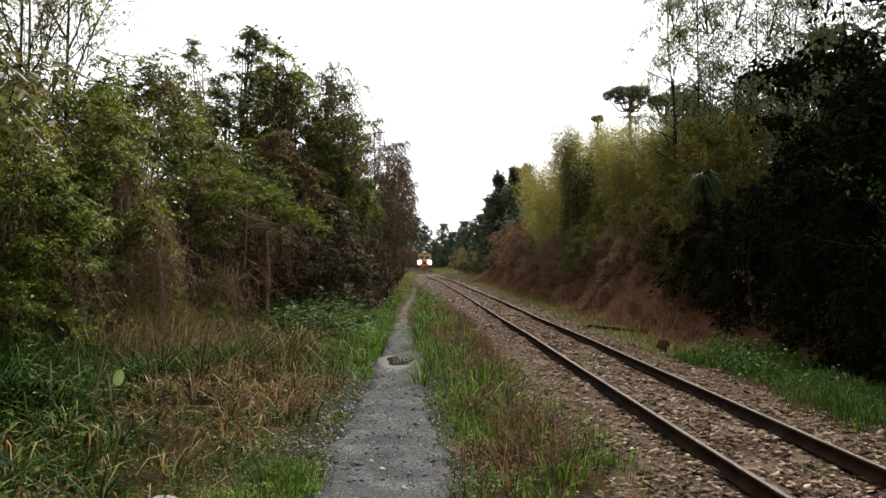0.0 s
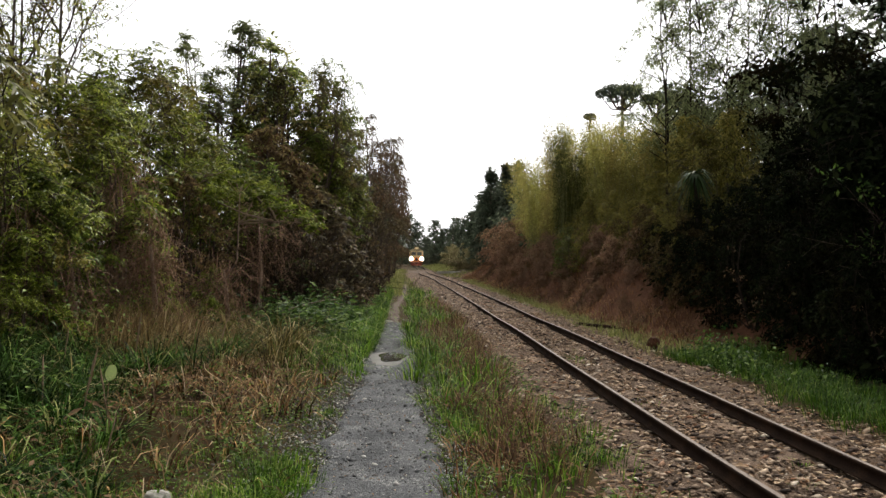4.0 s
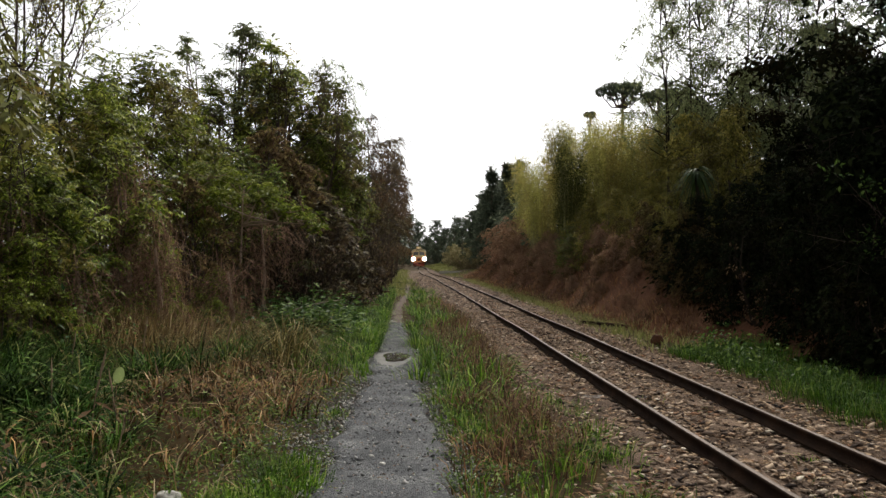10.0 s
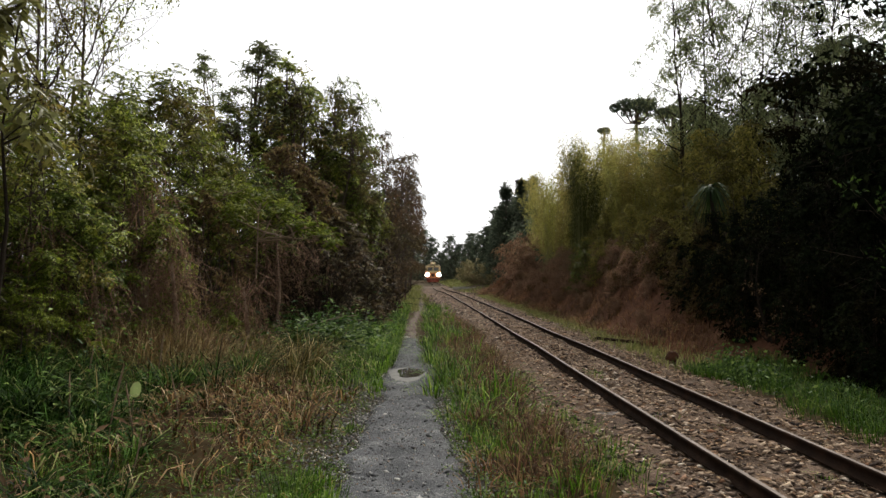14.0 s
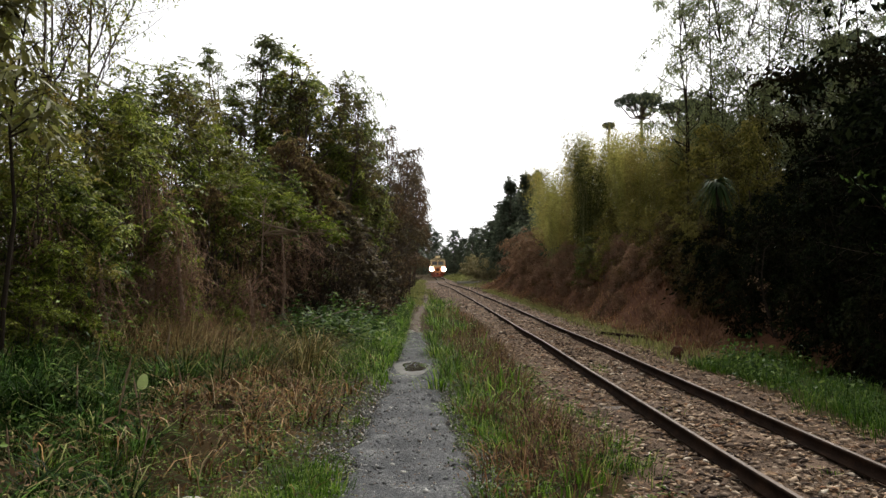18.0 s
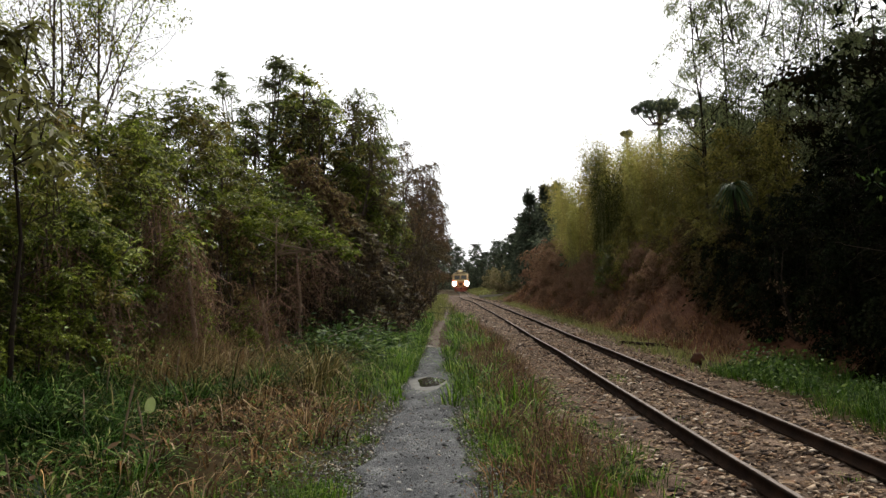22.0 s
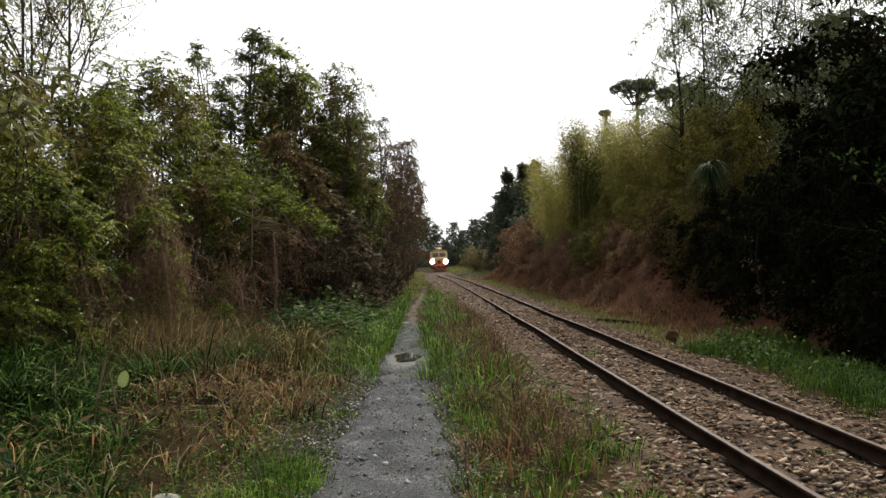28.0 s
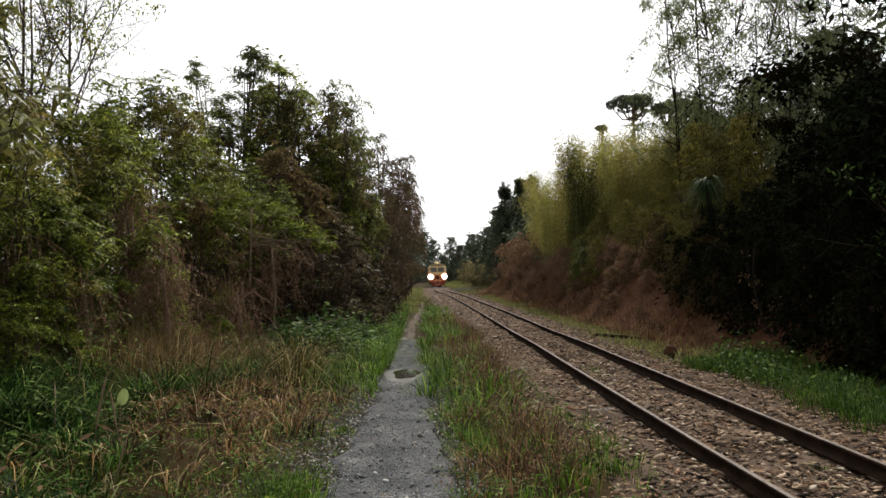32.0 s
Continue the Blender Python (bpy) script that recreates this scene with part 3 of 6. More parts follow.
def stones(name, p, size, mat, rng, flat=0.6):
    """Small angular stones: eight-faced lumps with uneven corners."""
    base = np.array([[1, 0, 0], [0, 1, 0], [-1, 0, 0], [0, -1, 0], [0.1, 0.1, 1], [0, 0, -1], [0.6, 0.6, 0.55], [-0.6, -0.5, 0.6]], float)[:6]
    n = len(p)
    v = base[None] * rng.uniform(0.5, 1.45, (n, 6, 3))
    v[:, :, 2] *= flat
    a = rng.uniform(0, 2 * np.pi, n)
    c, s = np.cos(a)[:, None], np.sin(a)[:, None]
    x, y = v[:, :, 0] * c - v[:, :, 1] * s, v[:, :, 0] * s + v[:, :, 1] * c
    tilt = rng.normal(0, 0.35, (n, 1))
    v = np.stack([x, y + 0 * x, v[:, :, 2] + tilt * x], -1) * np.broadcast_to(size, n)[:, None, None] + p[:, None]
    f = np.array([[0, 1, 4], [1, 2, 4], [2, 3, 4], [3, 0, 4], [1, 0, 5], [2, 1, 5], [3, 2, 5], [0, 3, 5]])
    t = (np.arange(n)[:, None, None] * 6 + f[None]).reshape(-1, 3)
    return mesh_of(name, v.reshape(-1, 3), None, t, (mat,))


RAIL_X = (2.5, 3.57)
RAIL_TOP = 0.12


def track_shift(y):
    """The rails drift aside, with a worn kink before the crossing."""
    ease = lambda a, b: np.clip((np.asarray(y, float) - a) / (b - a), 0, 1) ** 2 * (3 - 2 * np.clip((np.asarray(y, float) - a) / (b - a), 0, 1))
    return -0.3 * ease(25, 85) - 0.5 * ease(62, 78) * (1 - ease(90, 112))


def bed_height(x, y):
    return -0.03 + 0.06 * np.clip((y - 12) / 16, 0, 1) + 0.02 * np.sin(x * 3.1 + y) * np.sin(y * 2.2) - 0.05 * np.clip(np.abs(x - 3.03) - 1.2, 0, 1)


def build_track():
    rng = np.random.default_rng(3)
    wig = lambda s: (lambda y: s[0] + track_shift(y) + s[2] * np.clip((y - 25) / 60, 0, 1) + s[1] * (0.12 * np.sin(y * 0.8 + s[0]) + 0.08 * np.sin(y * 2.7)))
    strip("ballast", wig((1.25, 1, -1.0)), wig((4.75, 1, -0.4)), bed_height, -40, 106, 0.35, 22, BED, "brown crushed stone bed under the rails", "ballast", 0.012)
    strip("footpath", path_left, path_right, path_height, -40, 20.5, 0.25, 14, GRIT, "worn grey gravel footpath beside the railway", "path", 0.006)
    strip("dirt_trail", path_left, path_right, lambda x, y: path_height(x, y) - 0.004, 19.5, 58, 0.3, 8, TRAIL, "trodden brown earth trail beyond the gravel", "path", 0.008)
    track = tagged(new("railway_track"), "metre-gauge railway track with rusty rails and half-buried sleepers", "railway track", kind="structure")
    prof = [(-0.055, 0), (0.055, 0), (0.055, 0.012), (0.012, 0.03), (0.01, 0.08), (0.027, 0.09), (0.027, 0.115), (0.02, 0.12), (0.006, 0.1205), (-0.02, 0.12), (-0.027, 0.115), (-0.027, 0.09), (-0.01, 0.085), (-0.012, 0.03), (-0.055, 0.012)]
    k = len(prof)
    ys = np.concatenate([np.arange(-40, 60, 1.0), np.arange(60, 421, 6.0)])
    for rx in RAIL_X:
        sway = track_shift(ys) + 0.012 * np.sin(ys * 0.31 + rx) + 0.008 * np.sin(ys * 0.83)
        v = np.array([[[rx + sw + a, y, b + RAIL_TOP - 0.12 + 0.006 * math.sin(y * 0.5)] for a, b in prof] for y, sw in zip(ys, sway)]).reshape(-1, 3)
        i = (np.arange(len(ys) - 1)[:, None] * k + np.arange(k)[None]).ravel()
        j = (np.arange(len(ys) - 1)[:, None] * k + (np.arange(k)[None] + 1) % k).ravel()
        me = mesh_of("rail", v, np.stack([i, j, j + k, i + k], 1), None, (RUST, STEEL))
        idx = np.tile(np.array([0] * k, np.int32), len(ys) - 1).reshape(-1, k)
        idx[:, 7] = 1
        idx[:, 8] = 1
        me.polygons.foreach_set("material_index", idx.ravel().astype(np.int32))
        child("rail", me, track)
    bm = bmesh.new()
    bmesh.ops.create_cube(bm, size=1, matrix=Matrix.Diagonal((1.9, 0.21, 0.14, 1)))
    bmesh.ops.bevel(bm, geom=bm.edges[:], offset=0.012, segments=1, affect="EDGES")
    me = bpy.data.meshes.new("sleeper")
    bm.to_mesh(me)
    bm.free()
    me.materials.append(TIMBER)
    for n in range(196):
        ob = child("sleeper", me, track)
        ob.matrix_basis = pose(3.03 + float(track_shift(-22.5 + n * 0.655)) + rng.normal(0, 0.03), -22.5 + n * 0.655, -0.15 + (0.1 if n == 42 else 0.04 if n % 7 == 0 else 0) + rng.normal(0, 0.005), 0, 0, rng.normal(0, 1.0))
    # loose stones
    p = strew(rng, 44000, 0.7, 4.95, 3.2, 24, lambda x, y: np.clip(1.1 - np.abs(x - 3.03) * 0.35, 0.1, 1) * np.clip(1.3 - y / 26, 0.15, 1) * np.clip(1.2 * patchy(x, y, 1.7, 3) + 0.5, 0.5, 1))
    p = p[(np.abs(p[:, 0] - 2.5) > 0.05) & (np.abs(p[:, 0] - 3.57) > 0.05)]
    p[:, 2] = bed_height(p[:, 0], p[:, 1]) + rng.uniform(-0.01, 0.02, len(p))
    back = strew(rng, 7000, 1.1, 4.95, -6, 3.2, lambda x, y: np.clip(1.1 - np.abs(x - 3.03) * 0.35, 0.1, 1))
    back = back[(np.abs(back[:, 0] - 2.5) > 0.05) & (np.abs(back[:, 0] - 3.57) > 0.05)]
    back[:, 2] = bed_height(back[:, 0], back[:, 1])
    p = np.concatenate([p, back])
    q = strew(rng, 9000, 0.9, 4.7, 24, 70, lambda x, y: np.clip(1.5 - y / 60, 0.2, 1))
    q = q[(np.abs(q[:, 0] - track_shift(q[:, 1]) - 2.5) > 0.07) & (np.abs(q[:, 0] - track_shift(q[:, 1]) - 3.57) > 0.07)]
    q[:, 2] = bed_height(q[:, 0], q[:, 1])
    size = np.concatenate([0.009 + 0.052 * rng.uniform(size=len(p)) ** 2.8, rng.uniform(0.03, 0.075, len(q))])
    p = np.concatenate([p, q])
    ob = new("ballast_stones", stones("ballast_stones", p, size, STONE, rng, 0.3))
    tagged(ob, "loose tan, grey and rust-brown crushed stones", "stones", kind="stuff")
    p = strew(rng, 30000, -1.9, 1.0, -5, 22, lambda x, y: np.clip(1.25 - np.abs(x + 0.25) * 0.7, 0.08, 1) * np.clip(1.3 - y / 20, 0.1, 1))
    p[:, 2] = np.where((p[:, 0] > path_left(p[:, 1])) & (p[:, 0] < path_right(p[:, 1])), path_height(p[:, 0], p[:, 1]), ground_height(p[:, 0], p[:, 1]) - 0.01) + 0.002
    ob = new("path_gravel", stones("path_gravel", p, rng.uniform(0.004, 0.014, len(p)) * np.where(rng.uniform(size=len(p)) > 0.94, 2.5, 1), PEBBLE, rng))
    tagged(ob, "small pale and dark grey pebbles on the path", "gravel", kind="stuff")
    y = np.where(rng.uniform(size=14000) < 0.2, rng.uniform(-5, 3.5, 14000), 3.5 + 14 * rng.uniform(size=14000) ** 1.6)
    x = np.where(rng.uniform(size=14000) < 0.6, path_left(y) - np.abs(rng.normal(0, 0.3, 14000)) + 0.08, path_right(y) + np.abs(rng.normal(0, 0.16, 14000)) - 0.06)
    p = np.stack([x, y, ground_height(x, y) + 0.004], 1)
    ob = new("edge_gravel", stones("edge_gravel", p, rng.uniform(0.005, 0.02, len(p)), PEBBLE, rng))
    tagged(ob, "grey gravel scattered along the path's edges", "gravel", kind="stuff")
    p = strew(rng, 1500, -1.5, 0.9, 3.5, 16, lambda x, y: np.clip(1.3 - y / 14, 0.15, 1))
    p[:, 2] = np.maximum(path_height(p[:, 0], p[:, 1]), ground_height(p[:, 0], p[:, 1])) + 0.008
    ob = new("path_litter", leaf_mesh("path_litter", p, rng.normal(size=p.shape) * [1, 1, 0.1], rng.uniform(0.015, 0.05, len(p)), rng.uniform(0.01, 0.024, len(p)), G_LITTER, rng, 0.2, 0.9))
    tagged(ob, "bits of dry leaf and straw scattered on the path", "leaf litter", kind="stuff")
    p = strew(rng, 17000, 1.0, 4.8, 3.5, 24, lambda x, y: np.clip(1.6 * patchy(x, y, 1.3, 8), 0.25, 1))
    p[:, 2] = bed_height(p[:, 0], p[:, 1]) + 0.016
    d = rng.normal(size=p.shape) * [1, 1, 0.06]
    ob = new("fallen_leaves", leaf_mesh("fallen_leaves", p, d, rng.uniform(0.04, 0.11, len(p)), rng.uniform(0.02, 0.05, len(p)), G_LITTER, rng, 0.1, 0.92))
    tagged(ob, "dry brown fallen leaves among the stones", "leaf litter", kind="stuff")


def build_puddle():
    rng = np.random.default_rng(5)
    th = np.linspace(0, 2 * np.pi, 48, endpoint=False)
    wob = 1 + 0.10 * np.sin(th * 3 + 1) + 0.07 * np.sin(th * 5)

    def disc(name, rx, ry, z, mat, at=PUDDLE):
        rings = np.linspace(0.0, 1.0, 6)[1:]
        cx, cy = at
        v = [[cx, cy, z(0)]]
        for r in rings:
            v += [[cx + rx * r * w * math.cos(a), cy + ry * r * w * math.sin(a), z(r)] for a, w in zip(th, wob)]
        n = 48
        t = [[0, 1 + i, 1 + (i + 1) % n] for i in range(n)]
        q = [[1 + k * n + i, 1 + (k + 1) * n + i, 1 + (k + 1) * n + (i + 1) % n, 1 + k * n + (i + 1) % n] for k in range(4) for i in range(n)]
        return new(name, mesh_of(name, v, q, t, (mat,), True))

    rim = disc("puddle_rim", 0.3, 0.95, lambda r: 0.009 - 0.022 * r ** 4 - 0.018 * (1 - r), SILT, (PUDDLE[0] - 0.07, PUDDLE[1] - 0.12))
    tagged(rim, "silt round a puddle on the path, paled for wet sheen", "silt", kind="structure")
    water = disc("puddle", 0.22, 0.62, lambda r: 0.004, WATER)
    tagged(water, "small dark rain puddle in the gravel path", "puddle", kind="structure")


# ---- plants ----
def grow(rng, start, way, length, radius, levels, kids, spread, up=0.15, wob=0.22, ratio=0.6, first=0.3, tubes=None, tips=None, seg=6, sides=5):
    """A branch and its side branches; collects the outermost twigs as (point, direction)."""
    pts, d = [np.array(start, float)], unit(np.array(way, float))
    for _ in range(seg):
        d = unit(d + rng.normal(0, wob, 3) + np.array([0, 0, up]))
        pts.append(pts[-1] + d * length / seg)
    pts = np.array(pts)
    tubes.add(pts, np.linspace(radius, max(radius * 0.25, 0.004), seg + 1), sides)
    if levels == 0:
        for k in range(2, seg + 1):
            tips.append((pts[k], unit(pts[k] - pts[k - 1])))
        return
    for t in np.linspace(first, 1.0, kids):
        f = min(t + rng.uniform(-0.05, 0.05), 0.999) * seg
        k = int(max(f, 0))
        at = pts[k] + (pts[k + 1] - pts[k]) * (f - k)
        axis = unit(pts[k + 1] - pts[k])
        side = unit(np.cross(axis, rng.normal(size=3)))
        a = spread * rng.uniform(0.7, 1.25)
        nd = axis * math.cos(a) + side * math.sin(a)
        grow(rng, at, nd, length * ratio * rng.uniform(0.7, 1.2) * (1.15 - 0.45 * t), radius * 0.5 * (1.1 - 0.5 * t), levels - 1, max(3, int(kids * 0.65)), spread, up, wob, ratio, 0.25, tubes, tips, max(3, seg - 1), max(3, sides - 1))


def plant(name, seed, height, trunks, leaves, leaf, mat, bark, label, category, spread=0.9, kids=8, levels=2, up=0.12, puff=0.3, radius=0.09, first=0.25, lean=0.25, base_r=0.3, droop=0.3, ratio=0.55, wide=0.45, wob=0.2, sprig=26, face=0.6, low=0.0):
    """A tree or shrub: stems with limbs in one mesh, a crown of single leaves in another."""
    rng = np.random.default_rng(seed)
    ob = tagged(new(name), label, category, name.replace("_", " ") + " stand")
    tubes, tips = Tubes(), []
    for k in range(trunks):
        a = rng.uniform(0, 2 * np.pi)
        r = base_r * math.sqrt(rng.uniform()) if trunks > 1 else 0
        way = np.array([math.cos(a) * lean * rng.uniform(0.3, 1.2), math.sin(a) * lean * rng.uniform(0.3, 1.2), 1.0])
        grow(rng, (r * math.cos(a), r * math.sin(a), -0.15), way, height * (rng.uniform(0.65, 1.0) if k else 0.95), radius * (rng.uniform(0.5, 1) if k else 1), levels, kids, spread, up, wob, ratio, first, tubes, tips, 6 if trunks < 3 else 4, 6 if trunks < 3 else 3)
    child("trunk", tubes.mesh("trunk", bark), ob)
    P, D = np.array([t[0] for t in tips]), np.array([t[1] for t in tips])
    high = P[:, 2] > low * height
    P, D = P[high], D[high]
    weight = P[:, 2] ** (1.6 if low > 0.3 else 0.0)
    k = rng.choice(len(P), min(len(P), max(14, leaves // sprig)), replace=False, p=weight / weight.sum())
    P, D = P[k], D[k]
    i = rng.integers(0, len(P), leaves)
    u = unit(rng.normal(size=(leaves, 3)))
    L = leaf * rng.uniform(0.55, 1.3, leaves)
    if sprig >= 50:
        # close tufts: leaves lie on the upper, outer side of each
        u[:, 2] = np.where(rng.uniform(size=leaves) < 0.75, np.abs(u[:, 2]), -np.abs(u[:, 2]))
        rc = puff * rng.uniform(0.6, 1.5, len(P))
        p = P[i] + u * (rc[i] * rng.uniform(0.2, 1.1, leaves) ** 0.6)[:, None] * np.array([1, 1, 0.62])
        d = unit(np.cross(u, rng.normal(size=(leaves, 3))) + 0.35 * u + np.array([0, 0, -droop]))
        facing = unit(u + np.array([0, 0, 0.5]))
    else:
        r = rng.normal(size=(leaves, 3))
        p = P[i] + r * puff * np.array([1, 1, 0.6]) * rng.uniform(0.15, 1.0, (leaves, 1)) + D[i] * rng.uniform(-0.6, 0.6, (leaves, 1)) * puff
        d = unit(D[i] * 0.5 + r * 0.5 + rng.normal(size=(leaves, 3)) * 0.4 + np.array([0, 0, -droop]))
        facing = None
    p[:, 2] = np.maximum(p[:, 2], 0.03)
    child("crown", leaf_mesh("crown", p, d, L, L * wide, mat, rng, 0.15, face, facing), ob)
    return ob


def place(proto, spots, rng):
    """Puts the first plant at the first spot and copies at the others: (x, y, scale[, turn])."""
    for n, spot in enumerate(spots):
        x, y, k = spot[:3]
        own = np.random.default_rng(int(abs(x) * 1000 + abs(y) * 77))
        turn = spot[3] if len(spot) > 3 else own.uniform(0, 360)
        m = pose(x, y, float(ground_height(x, y)), own.uniform(-3, 3), own.uniform(-3, 3), turn) @ Matrix.Diagonal((k, k, k * own.uniform(0.93, 1.07), 1))
        if n:
            copy_thing(proto, m)
        else:
            first = m
    proto.matrix_basis = first


def bamboo(seed, height, culms, leaves, label, mat=None, wide=0.9):
    rng = np.random.default_rng(seed)
    ob = tagged(new("bamboo_clump"), label, "bamboo", "bamboo thicket")
    P, D = [], []
    for _ in range(culms):
        a, r = rng.uniform(0, 2 * np.pi), wide * math.sqrt(rng.uniform())
        h, bend = height * rng.uniform(0.72, 1.0), rng.uniform(0.03, 0.17) * height
        t = np.linspace(0, 1, 9)[:, None]
        o = np.array([[math.cos(a), math.sin(a), 0]])
        pts = o * r + o * bend * t ** 2.2 + np.array([[0, 0, 1.0]]) * h * (t - 0.10 * t ** 4)
        tubes = Tubes()
        tubes.add(pts, np.linspace(0.022, 0.004, 9), 4)
        child("culm", tubes.mesh("culm", CULM), ob)
        for f in np.linspace(0.22, 1.0, 26):
            c = np.array([np.interp(f * 8, range(9), pts[:, k]) for k in range(3)])
            b = rng.uniform(0, 2 * np.pi)
            w = np.array([math.cos(b), math.sin(b), rng.uniform(0.2, 0.9)])
            reach = rng.uniform(0.08, 0.5) * (1.1 - 0.6 * f)
            P.append(c + w * reach)
            D.append(w)
    P, D = np.array(P), np.array(D)
    i = rng.integers(0, len(P), leaves)
    r = rng.normal(size=(leaves, 3))
    p = P[i] + r * np.array([0.10, 0.10, 0.2])
    d = unit(D[i] * 0.4 + r * 0.4 + np.array([0, 0, -0.45]))
    L = rng.uniform(0.07, 0.14, leaves)
    child("foliage", leaf_mesh("foliage", p, d, L, L * 0.21, mat or G_BAMBOO, rng), ob)
    return ob


def vine_tangle(seed, x, y, high=2.3, wide=0.9, strands=260, label="brown mop of dry vines hanging from a leaning stem", floor=0.06):
    """Dry vines that arch out of a leaning stem and hang down in a mop."""
    rng = np.random.default_rng(seed)
    ob = tagged(new("vine_tangle"), label, "vines", "vine tangles")
    t = Tubes()
    t.add([(0, 0, -0.1), (0.05, 0, high * 0.5), (-0.05, 0.05, high)], [0.05, 0.04, 0.02], 6)
    child("stem", t.mesh("stem", LIMB), ob)
    t = Tubes()
    for _ in range(strands):
        a, r, h = rng.uniform(0, 2 * np.pi), wide * rng.uniform(0.0, 1.0) ** 0.7 * 1.2, high * rng.uniform(0.35, 1.1)
        o = np.array([math.cos(a), math.sin(a), 0])
        low = max(h - high * rng.uniform(0.1, 0.75), floor * rng.uniform(0.8, 1.5))
        w = rng.normal(size=(6, 3)) * 0.13 * wide
        root = o * r * rng.uniform(0.0, 0.8)
        t.add(np.array([root + [0, 0, h], o * r * 0.6 + [0, 0, h + rng.uniform(-0.1, 0.25)], o * r + [0, 0, h - (h - low) * 0.25], o * r * 1.1 + [0, 0, h - (h - low) * 0.5], o * r * 1.1 + [0, 0, h - (h - low) * 0.8], o * r * rng.uniform(0.8, 1.5) + [0, 0, low]]) + w, [0.005, 0.005, 0.004, 0.004, 0.003, 0.002], 3)
    child("vines", t.mesh("vines", VINE), ob)
    n = strands * 9
    p = rng.normal(size=(n, 3)) * [0.42 * wide, 0.42 * wide, 0.18 * high] + [0, 0, high * 0.68]
    child("dead_leaves", leaf_mesh("dead_leaves", p, rng.normal(size=(n, 3)) + [0, 0, -0.8], rng.uniform(0.03, 0.075, n), 0.018, G_BROWN, rng), ob)
    ob.matrix_basis = pose(x, y, float(ground_height(x, y)))


def umbrella_tree(x, y):
    """A low tree whose forked limbs carry flat tiers of light leaves."""
    rng = np.random.default_rng(27)
    ob = tagged(new("spreading_tree"), "low spreading tree, pale forked limbs, light green leaves", "tree")
    forks = [(-0.5, 0, 1.35), (0.55, 0.1, 1.5)]
    tiers = [(-0.95, -0.3, 2.95, 0.5, 0), (-0.45, 0.1, 3.2, 0.55, 0), (0.1, -0.2, 3.3, 0.6, 0), (0.6, 0.1, 3.15, 0.55, 1), (1.0, -0.2, 2.85, 0.5, 1), (1.45, 0, 2.6, 0.5, 1), (1.85, -0.1, 2.4, 0.4, 1), (-1.4, 0.1, 2.55, 0.45, 0), (0.35, -0.7, 2.75, 0.45, 1), (-0.5, 0.7, 3.0, 0.5, 0), (0.9, 0.8, 3.0, 0.5, 1), (2.1, 0.2, 2.25, 0.3, 1)]
    t = Tubes()
    for k, (fx, fy, fz) in enumerate(forks):
        t.add([(0, 0, -0.1), (fx * 0.32 - 0.04, fy * 0.5, fz * 0.5), (fx, fy, fz)], [0.045, 0.036, 0.026], 6)
    P, R, last = [], [], {}
    for tx, ty, tz, r, k in tiers:
        f, c = np.array(last.get(k, forks[k])), np.array([tx, ty, tz])
        m = f * 0.45 + c * 0.55 + rng.normal(0, 0.13, 3) + [0, 0, -0.1]
        t.add([f, f * 0.7 + m * 0.3 + rng.normal(0, 0.05, 3), m, c - [0, 0, 0.12]], [0.022, 0.02, 0.016, 0.009], 5)
        last[k] = m if k not in last or rng.uniform() < 0.4 else last[k]
        for _ in range(9):
            q = c + unit(rng.normal(size=3)) * r * rng.uniform(0.3, 0.9) * [1, 1, 0.22]
            t.add([m * 0.35 + c * 0.65, (c + q) / 2 - [0, 0, 0.06], q], [0.008, 0.006, 0.003], 4)
            P.append(q)
            R.append(r * 0.55)
    for _ in range(7):
        a = rng.uniform(0, 6.28)
        q = np.array([math.cos(a) * 0.9, math.sin(a) * 0.5, rng.uniform(1.2, 2.3)])
        t.add([np.array(forks[0]) * rng.uniform(0.5, 1), q * 0.6 + [0, 0, 0.2], q], [0.012, 0.008, 0.004], 4)
    child("trunk", t.mesh("trunk", LIMB), ob)
    tips, p, d, face = spray(rng, np.array(P), np.array(R), 4600, 0.1, 0.25, 9, 0.85)
    L = rng.uniform(0.06, 0.135, len(p))
    child("crown", leaf_mesh("crown", p, d, L, L * 0.36, G_LIGHT, rng, 0.15, 0.85, face), ob)
    ob.matrix_basis = pose(x, y, float(ground_height(x, y)))


def bare_tree(seed, x, y, height, bough, label):
    """A slender, nearly leafless tree with fine forked twigs against the sky."""
    rng = np.random.default_rng(seed)
    ob = tagged(new("bare_tree"), label, "tree", "bare trees")
    t, tips = Tubes(), []
    line = np.array([(0.04 * math.sin(f * 7 + seed) * f, 0, height * f) for f in np.linspace(-0.02, 1, 8)])
    t.add(line, np.linspace(0.042, 0.01, 8), 6)
    for f, way, length in bough:
        at = np.array([np.interp(f, np.linspace(-0.02, 1, 8), line[:, q]) for q in range(3)])
        grow(rng, at, (way, rng.uniform(-0.3, 0.3), 1.0), length, 0.022, 2, 6, 0.6, 0.08, 0.14, 0.5, 0.3, t, tips, 5, 4)
    child("trunk", t.mesh("trunk", BARK), ob)
    P = np.array([q[0] for q in tips])
    i = rng.integers(0, len(P), 2600)
    L = rng.uniform(0.05, 0.11, 2600)
    child("crown", leaf_mesh("crown", P[i] + rng.normal(0, 0.09, (2600, 3)), rng.normal(size=(2600, 3)) + [0, 0, -0.5], L, L * 0.35, G_MID, rng), ob)
    ob.matrix_basis = pose(x, y, float(ground_height(x, y)))


